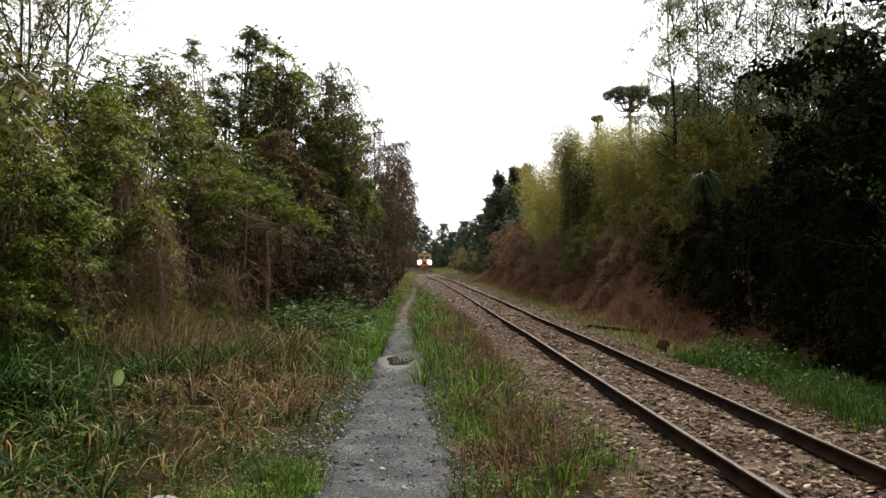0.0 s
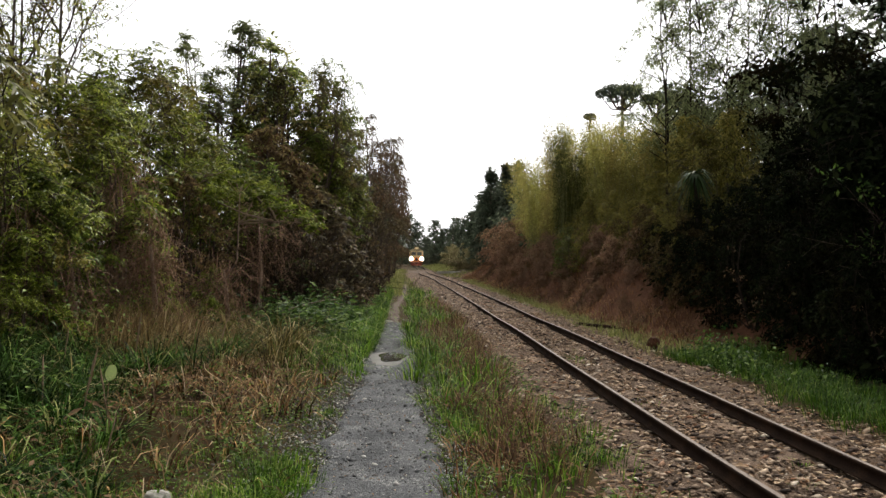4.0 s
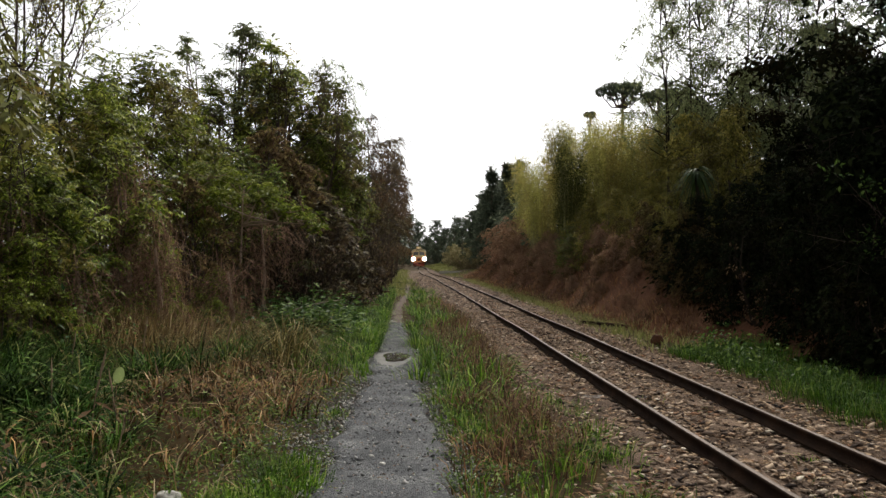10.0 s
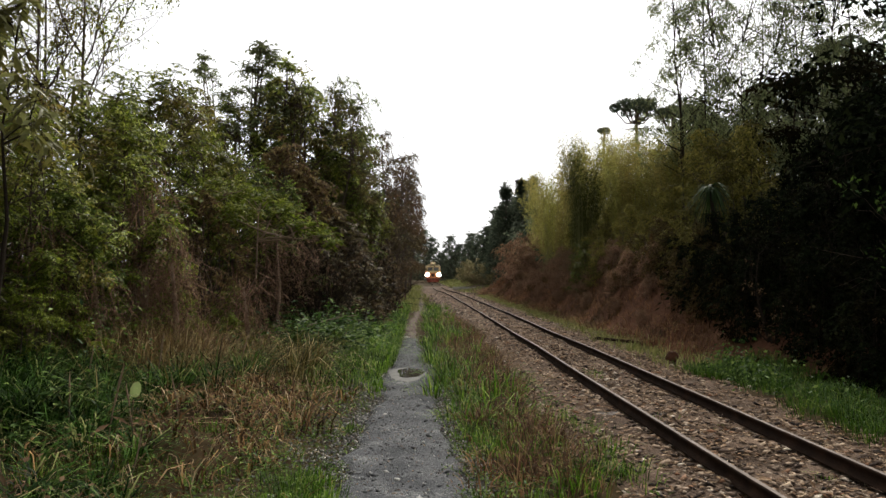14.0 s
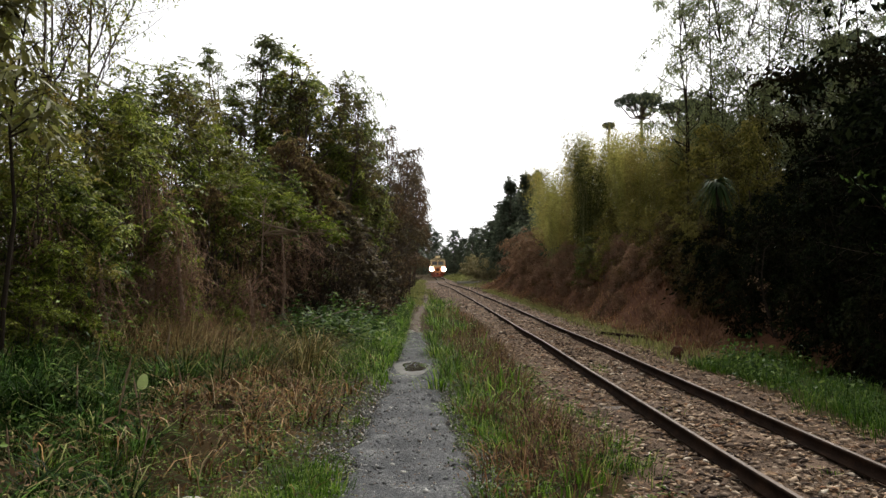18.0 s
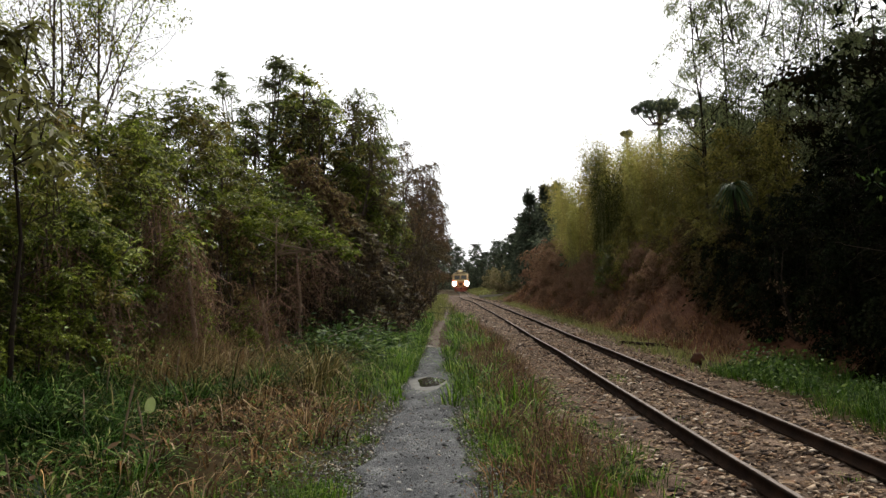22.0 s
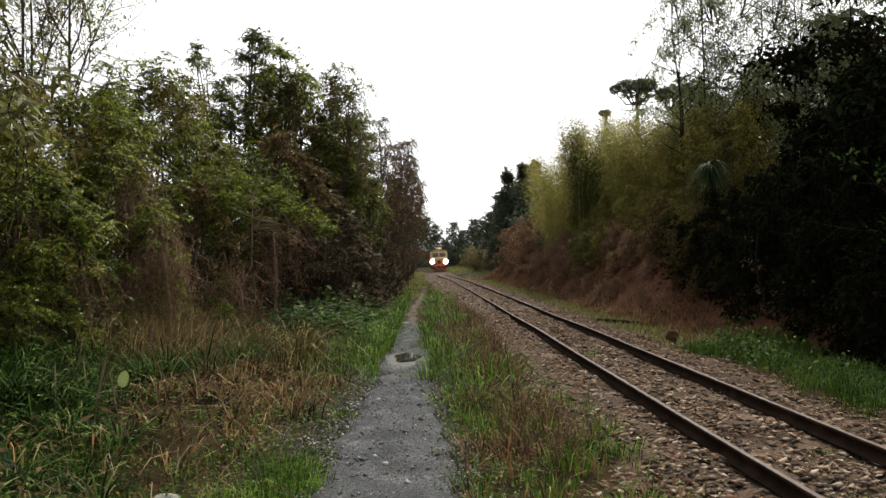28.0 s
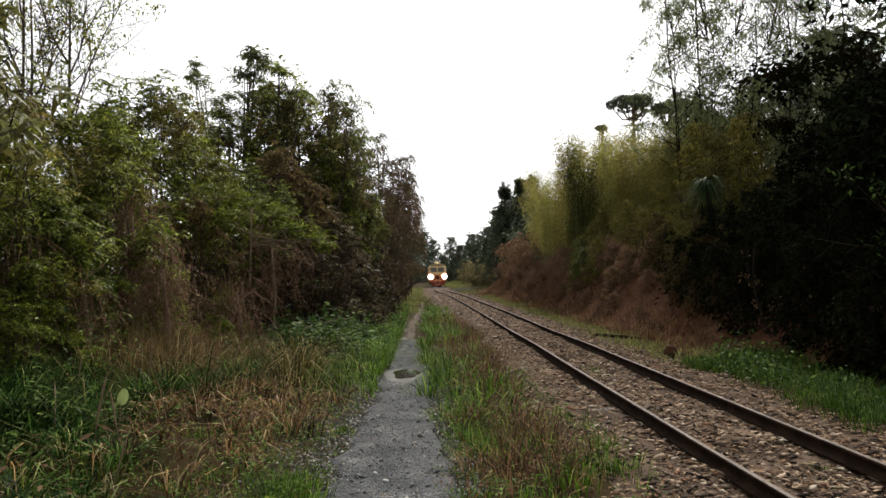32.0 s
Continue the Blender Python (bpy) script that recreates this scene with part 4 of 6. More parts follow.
def build_wood():
    rng = np.random.default_rng(11)
    shrub_a = crowned("shrub", 21, 4.6, 3.0, 0.42, 20, 7000, 0.10, G_MID, BARK, "leafy green and brown shrub over bare stems", "shrub", 5, 0.04, 0.17, spread=0.5)
    shrub_b = crowned("shrub", 22, 3.6, 2.9, 0.12, 20, 9000, 0.10, G_DEEP, BARK, "dense dark green shrub at the wood's edge", "shrub", 5, 0.035, 0.16, spread=0.6)
    shrub_d = crowned("shrub", 24, 4.6, 2.5, 0.5, 15, 6000, 0.10, G_LIGHT, BARK, "light green leafy shrub leaning out of the wood", "shrub", 4, 0.04, 0.18, spread=0.4)
    shrub_e = crowned("shrub", 25, 2.7, 2.3, 0.15, 16, 7000, 0.08, G_LIGHT, BARK, "mid-green leafy shrub reaching down to the grass", "shrub", 5, 0.028, 0.17, spread=0.5)
    rusty = crowned("shrub", 26, 3.6, 2.4, 0.3, 14, 5200, 0.10, G_DEAD, BARK, "half-dead shrub with brown and olive leaves", "shrub", 5, 0.035, 0.17, droop=0.7, spread=0.5)
    # The second and third spots are out of view, added to shade the grass.
    place(shrub_a, [(-4.9, 10.2, 0.72), (-5.7, 6.2, 1.15), (-6.3, 4.2, 1.2), (-6.0, 8.0, 1.1), (-4.7, 12.6, 0.86), (-5.9, 15.0, 1.12), (-5.1, 16.2, 1.16), (-6.3, 13.4, 1.1), (-6.8, 18, 1.2), (-6.7, 11.8, 1.15), (-5.5, 19.4, 1.2)], rng)
    place(shrub_b, [(-5.8, 9.0, 0.9), (-5.0, 11.0, 0.75), (-5.6, 14.4, 0.8), (-3.5, 20.4, 1.1), (-4.5, 20.6, 1.3)], rng)
    place(shrub_d, [(-5.5, 14.0, 0.95), (-5.0, 17.6, 1.0), (-4.4, 18.6, 0.86), (-6.2, 10.6, 1.0), (-2.05, 27, 1.15), (-2.9, 25.6, 1.2)], rng)
    place(shrub_e, [(-5.1, 13.0, 1.1), (-5.5, 10.4, 1.0), (-4.75, 11.8, 0.85), (-4.55, 10.0, 0.6), (-4.3, 13.6, 0.7), (-3.5, 14.6, 0.5), (-4.5, 11.3, 0.5), (-3.9, 12.6, 0.5), (-4.6, 9.3, 0.5), (-3.2, 13.4, 0.4), (-5.0, 8.4, 0.6)], rng)
    place(rusty, [(-4.3, 15.6, 0.9), (-3.0, 21.6, 1.25), (-3.6, 22.4, 1.5), (-2.0, 33, 1.1), (-4.6, 14.4, 0.75), (-2.6, 30, 1.5)], rng)
    umbrella_tree(-3.9, 16.2)
    vine_tangle(28, -4.35, 12.6, 2.55, 0.62, 190, floor=0.8)
    vine_tangle(29, -3.3, 18.5, 2.6, 0.95, 150, "dark red-brown curtain of dry vines under a tree")
    vine_tangle(38, -4.95, 10.2, 1.9, 0.5, 70, "thin brown vines hanging before the shrubs")
    vine_tangle(42, -4.35, 10.8, 1.6, 0.4, 60, "thin brown vines and dead stems before the shrubs")
    vine_tangle(43, -3.75, 12.2, 1.7, 0.55, 110, "brown mass of dry vines leaning over the grass")
    vine_tangle(44, -3.1, 14.2, 1.5, 0.6, 90, "low red-brown tangle of dead vines")
    thicket = plant("thicket_bush", 23, 3.0, 14, 180, 0.07, G_BROWN, SHADE_BARK, "bare brown tangle of dry stems and vines", "bush", 0.55, 7, 2, 0.0, 0.3, 0.018, 0.1, 0.5, 0.9, 0.5)
    place(thicket, [(-2.1, 23.6, 1.0), (-1.9, 26.4, 1.0), (-2.6, 18.4, 0.8), (-2.3, 20.2, 0.9), (-4.9, 15.0, 0.7), (-3.4, 19.4, 0.8)], rng)
    tree_a = crowned("broadleaf_tree", 31, 8.0, 3.6, 0.3, 24, 6600, 0.13, G_MID, BARK, "slender broadleaf tree with mixed green foliage", "tree", 2, 0.10, 0.16)
    tree_b = crowned("broadleaf_tree", 32, 8.0, 3.4, 0.25, 24, 6400, 0.14, G_DEEP, BARK, "dark green broadleaf tree with an uneven crown", "tree", 2, 0.10, 0.16, droop=0.6)
    tuft = crowned("broadleaf_tree", 33, 8.0, 2.6, 0.42, 14, 4200, 0.12, G_GREY, BARK, "tall thin tree with a tufted grey-green top", "tree", 2, 0.07, 0.19)
    wispy = crowned("broadleaf_tree", 39, 8.0, 3.0, 0.3, 14, 2600, 0.17, G_EDGE, BARK, "airy tree with drooping sprays of narrow leaves", "tree", 2, 0.06, 0.2, 1.0, 0.22, 9, 0.1)
    airy = crowned("broadleaf_tree", 30, 8.0, 3.2, 0.2, 20, 5200, 0.14, G_DEEP, BARK, "airy green tree with drooping sprays of leaves", "tree", 2, 0.06, 0.18, 0.9, 0.26, 9, 0.1)
    place(tuft, [(-5.5, 25, 1.17), (-6.8, 26, 1.12), (-5.0, 25.6, 1.12), (-6.2, 25.6, 0.98)], rng)
    place(tree_a, [(-4.5, 25, 1.09), (-6.0, 24, 0.88), (-3.6, 26, 1.09), (-7.4, 22, 0.5), (-9, 17, 0.45), (-8, 20, 0.5), (-12, 25, 0.5)], rng)
    place(tree_b, [(-2.9, 27.4, 1.03), (-4.2, 28, 1.04), (-5.2, 27, 1.04), (-2.3, 29.6, 0.84), (-3.2, 31, 0.9), (-7.8, 30, 0.6), (-6.4, 33, 0.8)], rng)
    place(airy, [(-2.4, 29, 0.84, 0), (-3.5, 26, 1.02, 0), (-4.3, 24.4, 1.02, 20), (-3.0, 25.2, 0.96, 0), (-2.5, 27, 0.86, -20)], rng)
    place(wispy, [(-2.0, 33.5, 0.92, 10), (-1.7, 38, 0.96, -10), (-1.5, 44, 0.98, 0), (-0.9, 51, 0.95, 15), (-0.8, 58, 0.95, 0), (-0.7, 66, 1.0, 0), (-0.8, 76, 1.0, 0), (-2.0, 30.6, 0.95, 30), (-1.6, 35.6, 0.98, 0), (-1.4, 41, 1.0, 0), (-1.2, 48, 1.0, 0)], rng)
    bare_tree(34, -5.95, 14.0, 8.4, ((0.5, 0.55, 2.8), (0.62, -0.5, 2.2), (0.42, -0.6, 2.2), (0.75, 0.4, 1.8), (0.45, 0.3, 2.0), (0.6, 0.7, 1.8)), "slender bare tree with a forked trunk")
    bare_tree(40, -6.35, 13.2, 7.6, ((0.45, -0.4, 2.4), (0.55, 0.6, 2.2), (0.7, -0.3, 1.8), (0.5, 0.2, 1.9), (0.62, -0.6, 2.0)), "thin bare tree with fine grey twigs")
    bare_tree(41, -6.9, 14.6, 8.0, ((0.42, -0.5, 2.4), (0.52, 0.4, 2.4), (0.64, 0.3, 1.6), (0.58, -0.5, 2.0), (0.48, 0.6, 2.2)), "leafless sapling among the taller shrubs")
    coarse = crowned("edge_tree", 35, 7.6, 4.2, 0.12, 24, 5000, 0.25, G_EDGE, BARK, "leafy tree in the receding edge of the wood", "tree", 3, 0.09, 0.17)
    place(coarse, [(-3.9, 40, 1.0), (-3.5, 47, 0.95), (-3.3, 55, 0.95), (-3.2, 64, 0.95), (-3.2, 74, 1.0), (-3.3, 85, 1.0), (-3.8, 98, 1.05), (-3.6, 36, 0.95), (-7, 44, 1.0), (-9, 34, 0.7), (-13, 30, 0.55), (-16, 24, 0.5)], rng)
    big = crowned("large_leaved_tree", 37, 4.3, 1.9, 0.68, 8, 360, 0.23, G_DROOP, SHADE_BARK, "tree with large drooping leaves at the wood's edge", "tree", 1, 0.035, 0.25, 0.9, 0.32, 5)
    place(big, [(-4.55, 8.6, 1.0, 40)], rng)
    low = crowned("edge_bush", 36, 3.0, 3.0, 0.05, 16, 4200, 0.17, G_EDGE, BARK, "dark bush under the trees along the path", "bush", 5, 0.03, 0.18)
    place(low, [(-2.9, 23, 1.3), (-3.6, 26, 1.6), (-2.0, 25, 0.95), (-2.3, 22.2, 1.1), (-4.0, 23.2, 1.6), (-2.6, 20.4, 0.9), (-2.6, 27, 1.35), (-2.5, 31.5, 1.35), (-2.4, 36.5, 1.2), (-3.3, 34, 1.4), (-1.9, 28.5, 1.1), (-1.9, 36, 0.7), (-1.7, 41, 0.75), (-1.7, 46.5, 0.75), (-1.7, 52, 0.8), (-1.7, 58, 0.8), (-1.7, 65, 0.8), (-1.8, 73, 0.85), (-1.9, 82, 0.9), (-2.0, 92, 0.9), (-2.8, 39, 0.9), (-2.8, 45, 0.9), (-2.8, 52, 0.95), (-2.9, 60, 0.85), (-3.0, 69, 0.9), (-3.0, 79, 0.9), (-3.1, 90, 1.0), (-5, 30, 1.2), (-8, 26, 1.2), (-8.5, 14, 1.1), (-9, 18, 1.2), (-7.5, 9.5, 1.1)], rng)


def yucca(seed, x, y, z, size, label):
    """A stem with a head of long drooping strap leaves."""
    rng = np.random.default_rng(seed)
    ob = tagged(new("yucca"), label, "yucca")
    t = Tubes()
    g = float(ground_height(x, y))
    t.add([(0, 0, -0.1), (0.08, 0, (z - g) * 0.5), (0, 0, z - g)], [0.09, 0.07, 0.06], 6)
    child("stem", t.mesh("stem", SHADE_BARK), ob)
    n, k = 80, 7
    v, q = [], []
    for i in range(n):
        a, e = rng.uniform(0, 2 * np.pi), rng.uniform(-1.1, 1.0)
        d = np.array([math.cos(a) * math.cos(e), math.sin(a) * math.cos(e), math.sin(e)])
        side = np.array([-math.sin(a), math.cos(a), 0])
        L = size * rng.uniform(0.7, 1.1)
        c = np.array([0, 0, z - g])
        for j in range(k):
            f = j / (k - 1)
            pt = c + d * L * f + np.array([0, 0, -1.0]) * L * 0.95 * f ** 1.9
            w = 0.032 * (1 - f ** 2) + 0.002
            v += [pt - side * w, pt + side * w]
            if j:
                b = (i * k + j - 1) * 2
                q.append([b, b + 1, b + 3, b + 2])
    child("leaves", mesh_of("leaves", np.array(v), q, None, (STRAP,)), ob)
    ob.matrix_basis = pose(x, y, g)
    return ob


def build_right_side():
    rng = np.random.default_rng(12)
    bam_a = bamboo(41, 7.4, 30, 17000, "tall feathery yellow-green bamboo clump on the bank")
    bam_b = bamboo(42, 7.0, 30, 17000, "tall feathery olive bamboo clump on the bank")
    # bam_c is an added clump standing in for a dark gap in the thicket.
    bam_c = bamboo(45, 7.2, 18, 11000, "dark bamboo clump added for the dark gap between paler ones", G_SHADY_BAMBOO, 0.45)
    place(bam_a, [(8.0, 47, 0.98), (8.4, 38.5, 1.02), (9.4, 33, 0.9), (10.2, 44, 1.14), (11.8, 34, 0.95), (8.7, 41, 1.04), (11.0, 32.2, 0.88), (9.7, 36.5, 1.02), (9.0, 33.5, 0.9)], rng)
    place(bam_b, [(7.5, 42.5, 0.92), (9.0, 36, 1.0), (10.5, 30.8, 0.84), (8.9, 52, 1.16), (11.5, 28.8, 0.8), (10.6, 37.5, 1.02), (12.4, 36, 0.95), (10.0, 32, 0.84)], rng)
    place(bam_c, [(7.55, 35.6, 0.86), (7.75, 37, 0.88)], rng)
    xs, ys = np.linspace(5.25, 8.0, 16), np.concatenate([np.arange(12.0, 60, 0.4), np.arange(60, 78, 1.0)])
    gx, gy = np.meshgrid(xs, ys)
    gx = gx + 0.15 * np.sin(gy * 0.9) * np.sin(gy * 0.37)
    rise = np.clip((gx - 5.3) / 0.6, 0, 1) * np.clip((8.1 - gx) / 0.5, 0, 1)
    gz = ground_height(gx, gy) + rise * (0.03 + 0.07 * np.sin(gx * 4.1 + 2 * np.sin(gy * 1.1)) * np.sin(gy * 2.3 + gx)) + 0.012
    i = (np.arange(len(ys) - 1)[:, None] * 16 + np.arange(15)[None]).ravel()[:, None]
    ob = new("bank", mesh_of("bank", np.stack([gx, gy, gz], -1).reshape(-1, 3), i + [[0, 1, 17, 16]], None, (EARTH,), True))
    tagged(ob, "steep red-brown earth bank beside the track", "bank", kind="structure")
    rusty = crowned("thicket_bush", 43, 1.3, 1.6, 0.1, 12, 4200, 0.085, G_RUST, STEM, "rust-brown bush of dead bracken on the bank", "bush", 6, 0.014, 0.19, 1.0, 0.3, 9, spread=0.4)
    place(rusty, [(6.5, 22, 0.55), (6.5, 26, 0.65), (6.3, 30, 0.7), (6.3, 35, 0.85), (6.2, 41, 0.95), (6.3, 48, 1.0), (6.8, 55, 1.0), (7.2, 28.5, 0.9), (7.3, 24, 0.8), (7.0, 19, 0.6), (7.2, 32, 0.9), (7.3, 38, 1.0), (7.2, 45, 1.0), (6.6, 37.6, 0.9), (6.4, 44.4, 0.9), (6.4, 32.6, 0.7), (6.9, 52, 1.9), (7.2, 58, 2.1), (6.7, 48, 1.5), (7.4, 64, 2.2), (8.2, 55, 2.4), (8.4, 62, 2.6), (9.2, 66, 2.8), (8.0, 49, 2.1), (6.4, 17.6, 0.4), (6.9, 21, 0.6), (6.0, 24, 0.45), (6.0, 28, 0.5), (5.9, 33, 0.5), (5.9, 38, 0.6), (5.9, 46, 0.7), (7.6, 30, 1.2), (7.7, 34.5, 1.2), (7.6, 41, 1.2), (6.8, 25, 0.9), (6.7, 34, 1.0), (6.6, 39.5, 1.0), (5.85, 20.5, 0.35)], rng)
    olive = crowned("shrub", 44, 3.4, 2.6, 0.1, 18, 6500, 0.11, G_OLIVE, BARK, "olive and ochre shrub in front of the bamboo", "shrub", 5, 0.03, 0.17, 0.8, 0.3, spread=0.5)
    place(olive, [(9.5, 24.6, 1.3), (10.3, 28, 1.5), (8.6, 27.5, 0.75), (7.4, 31, 0.7), (8.4, 22.5, 0.55), (7.6, 26, 0.6), (7.0, 33.5, 0.5), (6.7, 29, 0.5), (6.4, 31.2, 0.4), (7.0, 20.6, 0.42), (6.7, 18.9, 0.34), (7.3, 22.4, 0.45), (7.9, 29, 0.75), (8.2, 34, 0.8), (7.9, 38.6, 0.8), (10.9, 26, 1.4), (12.4, 28.5, 1.6)], rng)
    dusky = crowned("bank_bush", 46, 2.2, 2.0, 0.04, 16, 5200, 0.09, G_DUSK, SHADE_BARK, "dusky brown and olive bush at the edge of the shade", "bush", 6, 0.02, 0.18, 0.8, 0.32, spread=0.5)
    place(dusky, [(6.7, 20.5, 0.5), (7.0, 22, 0.65), (6.4, 18.5, 0.55), (6.2, 17.4, 0.38), (6.6, 19.5, 0.6), (7.2, 23.2, 0.85), (7.5, 21, 0.6), (7.0, 18, 0.5), (6.4, 16.6, 0.45), (7.3, 19, 0.5), (7.9, 24.5, 0.8), (7.4, 26.4, 0.7)], rng)
    leafy = crowned("shrub", 47, 2.2, 1.9, 0.05, 14, 4600, 0.09, G_DEEP, BARK, "green leafy shrub low on the brown bank", "shrub", 5, 0.02, 0.18, spread=0.5)
    place(leafy, [(6.45, 30.2, 0.75), (6.8, 32.4, 0.8)], rng)
    dark_a = crowned("shrub", 51, 4.6, 3.6, 0.04, 26, 6000, 0.17, G_SHADED, SHADE_BARK, "dense shrub on the bank, deep shade in its leaf colour", "shrub", 5, 0.04, 0.18, 0.7, 0.4, spread=0.6)
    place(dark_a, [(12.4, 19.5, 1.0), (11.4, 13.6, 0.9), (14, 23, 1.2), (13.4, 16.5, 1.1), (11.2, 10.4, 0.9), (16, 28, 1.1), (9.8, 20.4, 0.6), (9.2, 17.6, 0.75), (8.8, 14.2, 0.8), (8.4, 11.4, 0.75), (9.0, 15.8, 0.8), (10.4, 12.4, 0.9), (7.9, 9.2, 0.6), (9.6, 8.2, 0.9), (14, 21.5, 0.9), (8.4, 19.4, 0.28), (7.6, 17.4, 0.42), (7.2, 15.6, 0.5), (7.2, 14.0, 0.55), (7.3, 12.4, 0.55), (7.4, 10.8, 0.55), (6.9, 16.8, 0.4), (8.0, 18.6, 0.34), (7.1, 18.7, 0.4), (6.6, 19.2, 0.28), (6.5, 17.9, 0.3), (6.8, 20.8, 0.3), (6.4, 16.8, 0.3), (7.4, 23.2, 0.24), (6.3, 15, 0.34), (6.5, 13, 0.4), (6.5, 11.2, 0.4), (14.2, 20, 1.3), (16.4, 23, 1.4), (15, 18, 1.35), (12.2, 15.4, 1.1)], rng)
    roof = plant("canopy_tree", 53, 4.6, 2, 5200, 0.19, G_SHADED, SHADE_BARK, "low spreading tree, dense canopy with shade in its colour", "tree", 1.1, 9, 2, 0.0, 0.5, 0.08, 0.5, 0.2, 0.4, 0.3, 0.44, sprig=110, face=0.7, low=0.5)
    # Spots at y 6.6, 1.5 and -4 are out of view, added to block light.
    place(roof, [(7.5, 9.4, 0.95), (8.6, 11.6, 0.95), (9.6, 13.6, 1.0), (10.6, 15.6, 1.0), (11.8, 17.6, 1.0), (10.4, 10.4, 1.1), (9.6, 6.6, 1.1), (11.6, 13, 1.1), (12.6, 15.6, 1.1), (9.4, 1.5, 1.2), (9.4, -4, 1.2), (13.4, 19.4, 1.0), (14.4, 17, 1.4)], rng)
    dark_t = plant("shade_tree", 52, 10.0, 2, 5500, 0.2, G_SHADED, SHADE_BARK, "tall tree with heavy dense branches, shade in its colour", "tree", 0.85, 10, 2, 0.05, 0.6, 0.16, 0.15, 0.15, 0.4, 0.4, 0.34, sprig=90)
    # The last six spots stand out of view, added to cut the sky light.
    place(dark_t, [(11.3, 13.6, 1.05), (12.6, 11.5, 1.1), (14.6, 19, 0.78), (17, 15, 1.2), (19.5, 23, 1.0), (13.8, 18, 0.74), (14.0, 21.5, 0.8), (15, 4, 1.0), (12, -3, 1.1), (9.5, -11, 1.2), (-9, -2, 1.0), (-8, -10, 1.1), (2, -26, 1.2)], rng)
    gum = crowned("eucalyptus_tree", 61, 13.0, 5.0, 0.36, 30, 8500, 0.16, G_GREY, SHADE_BARK, "tall thin eucalyptus with sparse hanging leaves", "tree", 2, 0.07, 0.17, 1.0, 0.26, 8, peak=0.8, spread=0.4, twigs=0.1)
    place(gum, [(10.4, 30.6, 0.92, 30), (11.9, 31, 1.0), (13.0, 30.4, 0.95), (14.6, 30, 1.0), (15.9, 28, 0.95), (16.6, 33, 1.05), (13.4, 35, 1.1)], rng)
    yucca(62, 7.38, 19.6, 3.85, 0.68, "yucca with a drooping head of long dark strap leaves")
    near = plant("shrub", 63, 3.4, 4, 420, 0.11, G_LEAFY, BARK, "bright green leafy shrub at the shaded wood's edge", "shrub", 0.8, 5, 2, 0.02, 0.2, 0.02, 0.6, 0.4, 0.3, 0.3, sprig=20, low=0.45)
    place(near, [(7.2, 11.6, 0.85)], rng)
    snag = plant("dead_sapling", 64, 2.3, 4, 180, 0.07, G_BROWN, SHADE_BARK, "brown dead sapling wrapped in dry vines", "sapling", 0.5, 8, 2, 0.1, 0.09, 0.045, 0.1, 0.05, 0.12, 0.8, 0.16, sprig=20)
    place(snag, [(6.35, 14.0, 0.9), (6.7, 10.4, 0.6)], rng)


def araucaria(seed, x, y, top, spread, lobes, label):
    """A straight bare trunk under a flat umbrella: upturned limbs that each end in a dense tuft of needles."""
    rng = np.random.default_rng(seed)
    ob = tagged(new("araucaria_pine"), label, "tree", "araucaria pines")
    g = float(ground_height(x, y))
    h = top - g
    t = Tubes()
    t.add([(0, 0, -0.3), (0.05, 0, h * 0.5), (0, 0, h - 0.5)], [0.3, 0.22, 0.12], 8)
    P, D = [], []
    for k in range(lobes):
        a, f = k * 2.4 + rng.uniform(-0.3, 0.3), math.sqrt((k + 0.3) / lobes)
        o = np.array([math.cos(a), math.sin(a), 0]) * spread * f
        rad = rng.uniform(0.5, 0.85)
        c = o + [0, 0, h - 0.55 - 0.55 * f ** 2 + rng.uniform(-0.25, 0.25)]
        t.add([(0, 0, h - 2.0 - 0.5 * f), o * 0.5 + [0, 0, h - 2.0 - 0.4 * f], o * 0.9 + [0, 0, c[2] - h + h - 0.5], c], [0.10, 0.08, 0.06, 0.04], 5)
        u = unit(rng.normal(size=(420, 3)))
        P.append(c + u * rad * rng.uniform(0.35, 1.0, (420, 1)) * [1, 1, 0.62])
        D.append(u + [0, 0, 0.4])
    for k in range(5):
        a = k * 1.3 + 0.4
        o = np.array([math.cos(a), math.sin(a), 0]) * spread * rng.uniform(0.5, 0.85)
        t.add([(0, 0, h - 2.9), o * 0.6 + [0, 0, h - 3.0], o + [0, 0, h - 2.8]], [0.06, 0.045, 0.03], 4)
    child("trunk", t.mesh("trunk", BARK), ob)
    P, D = np.concatenate(P), np.concatenate(D)
    child("crown", leaf_mesh("crown", P, D, 0.3, 0.09, G_PINE, rng), ob)
    ob.matrix_basis = pose(x, y, g)
    return ob


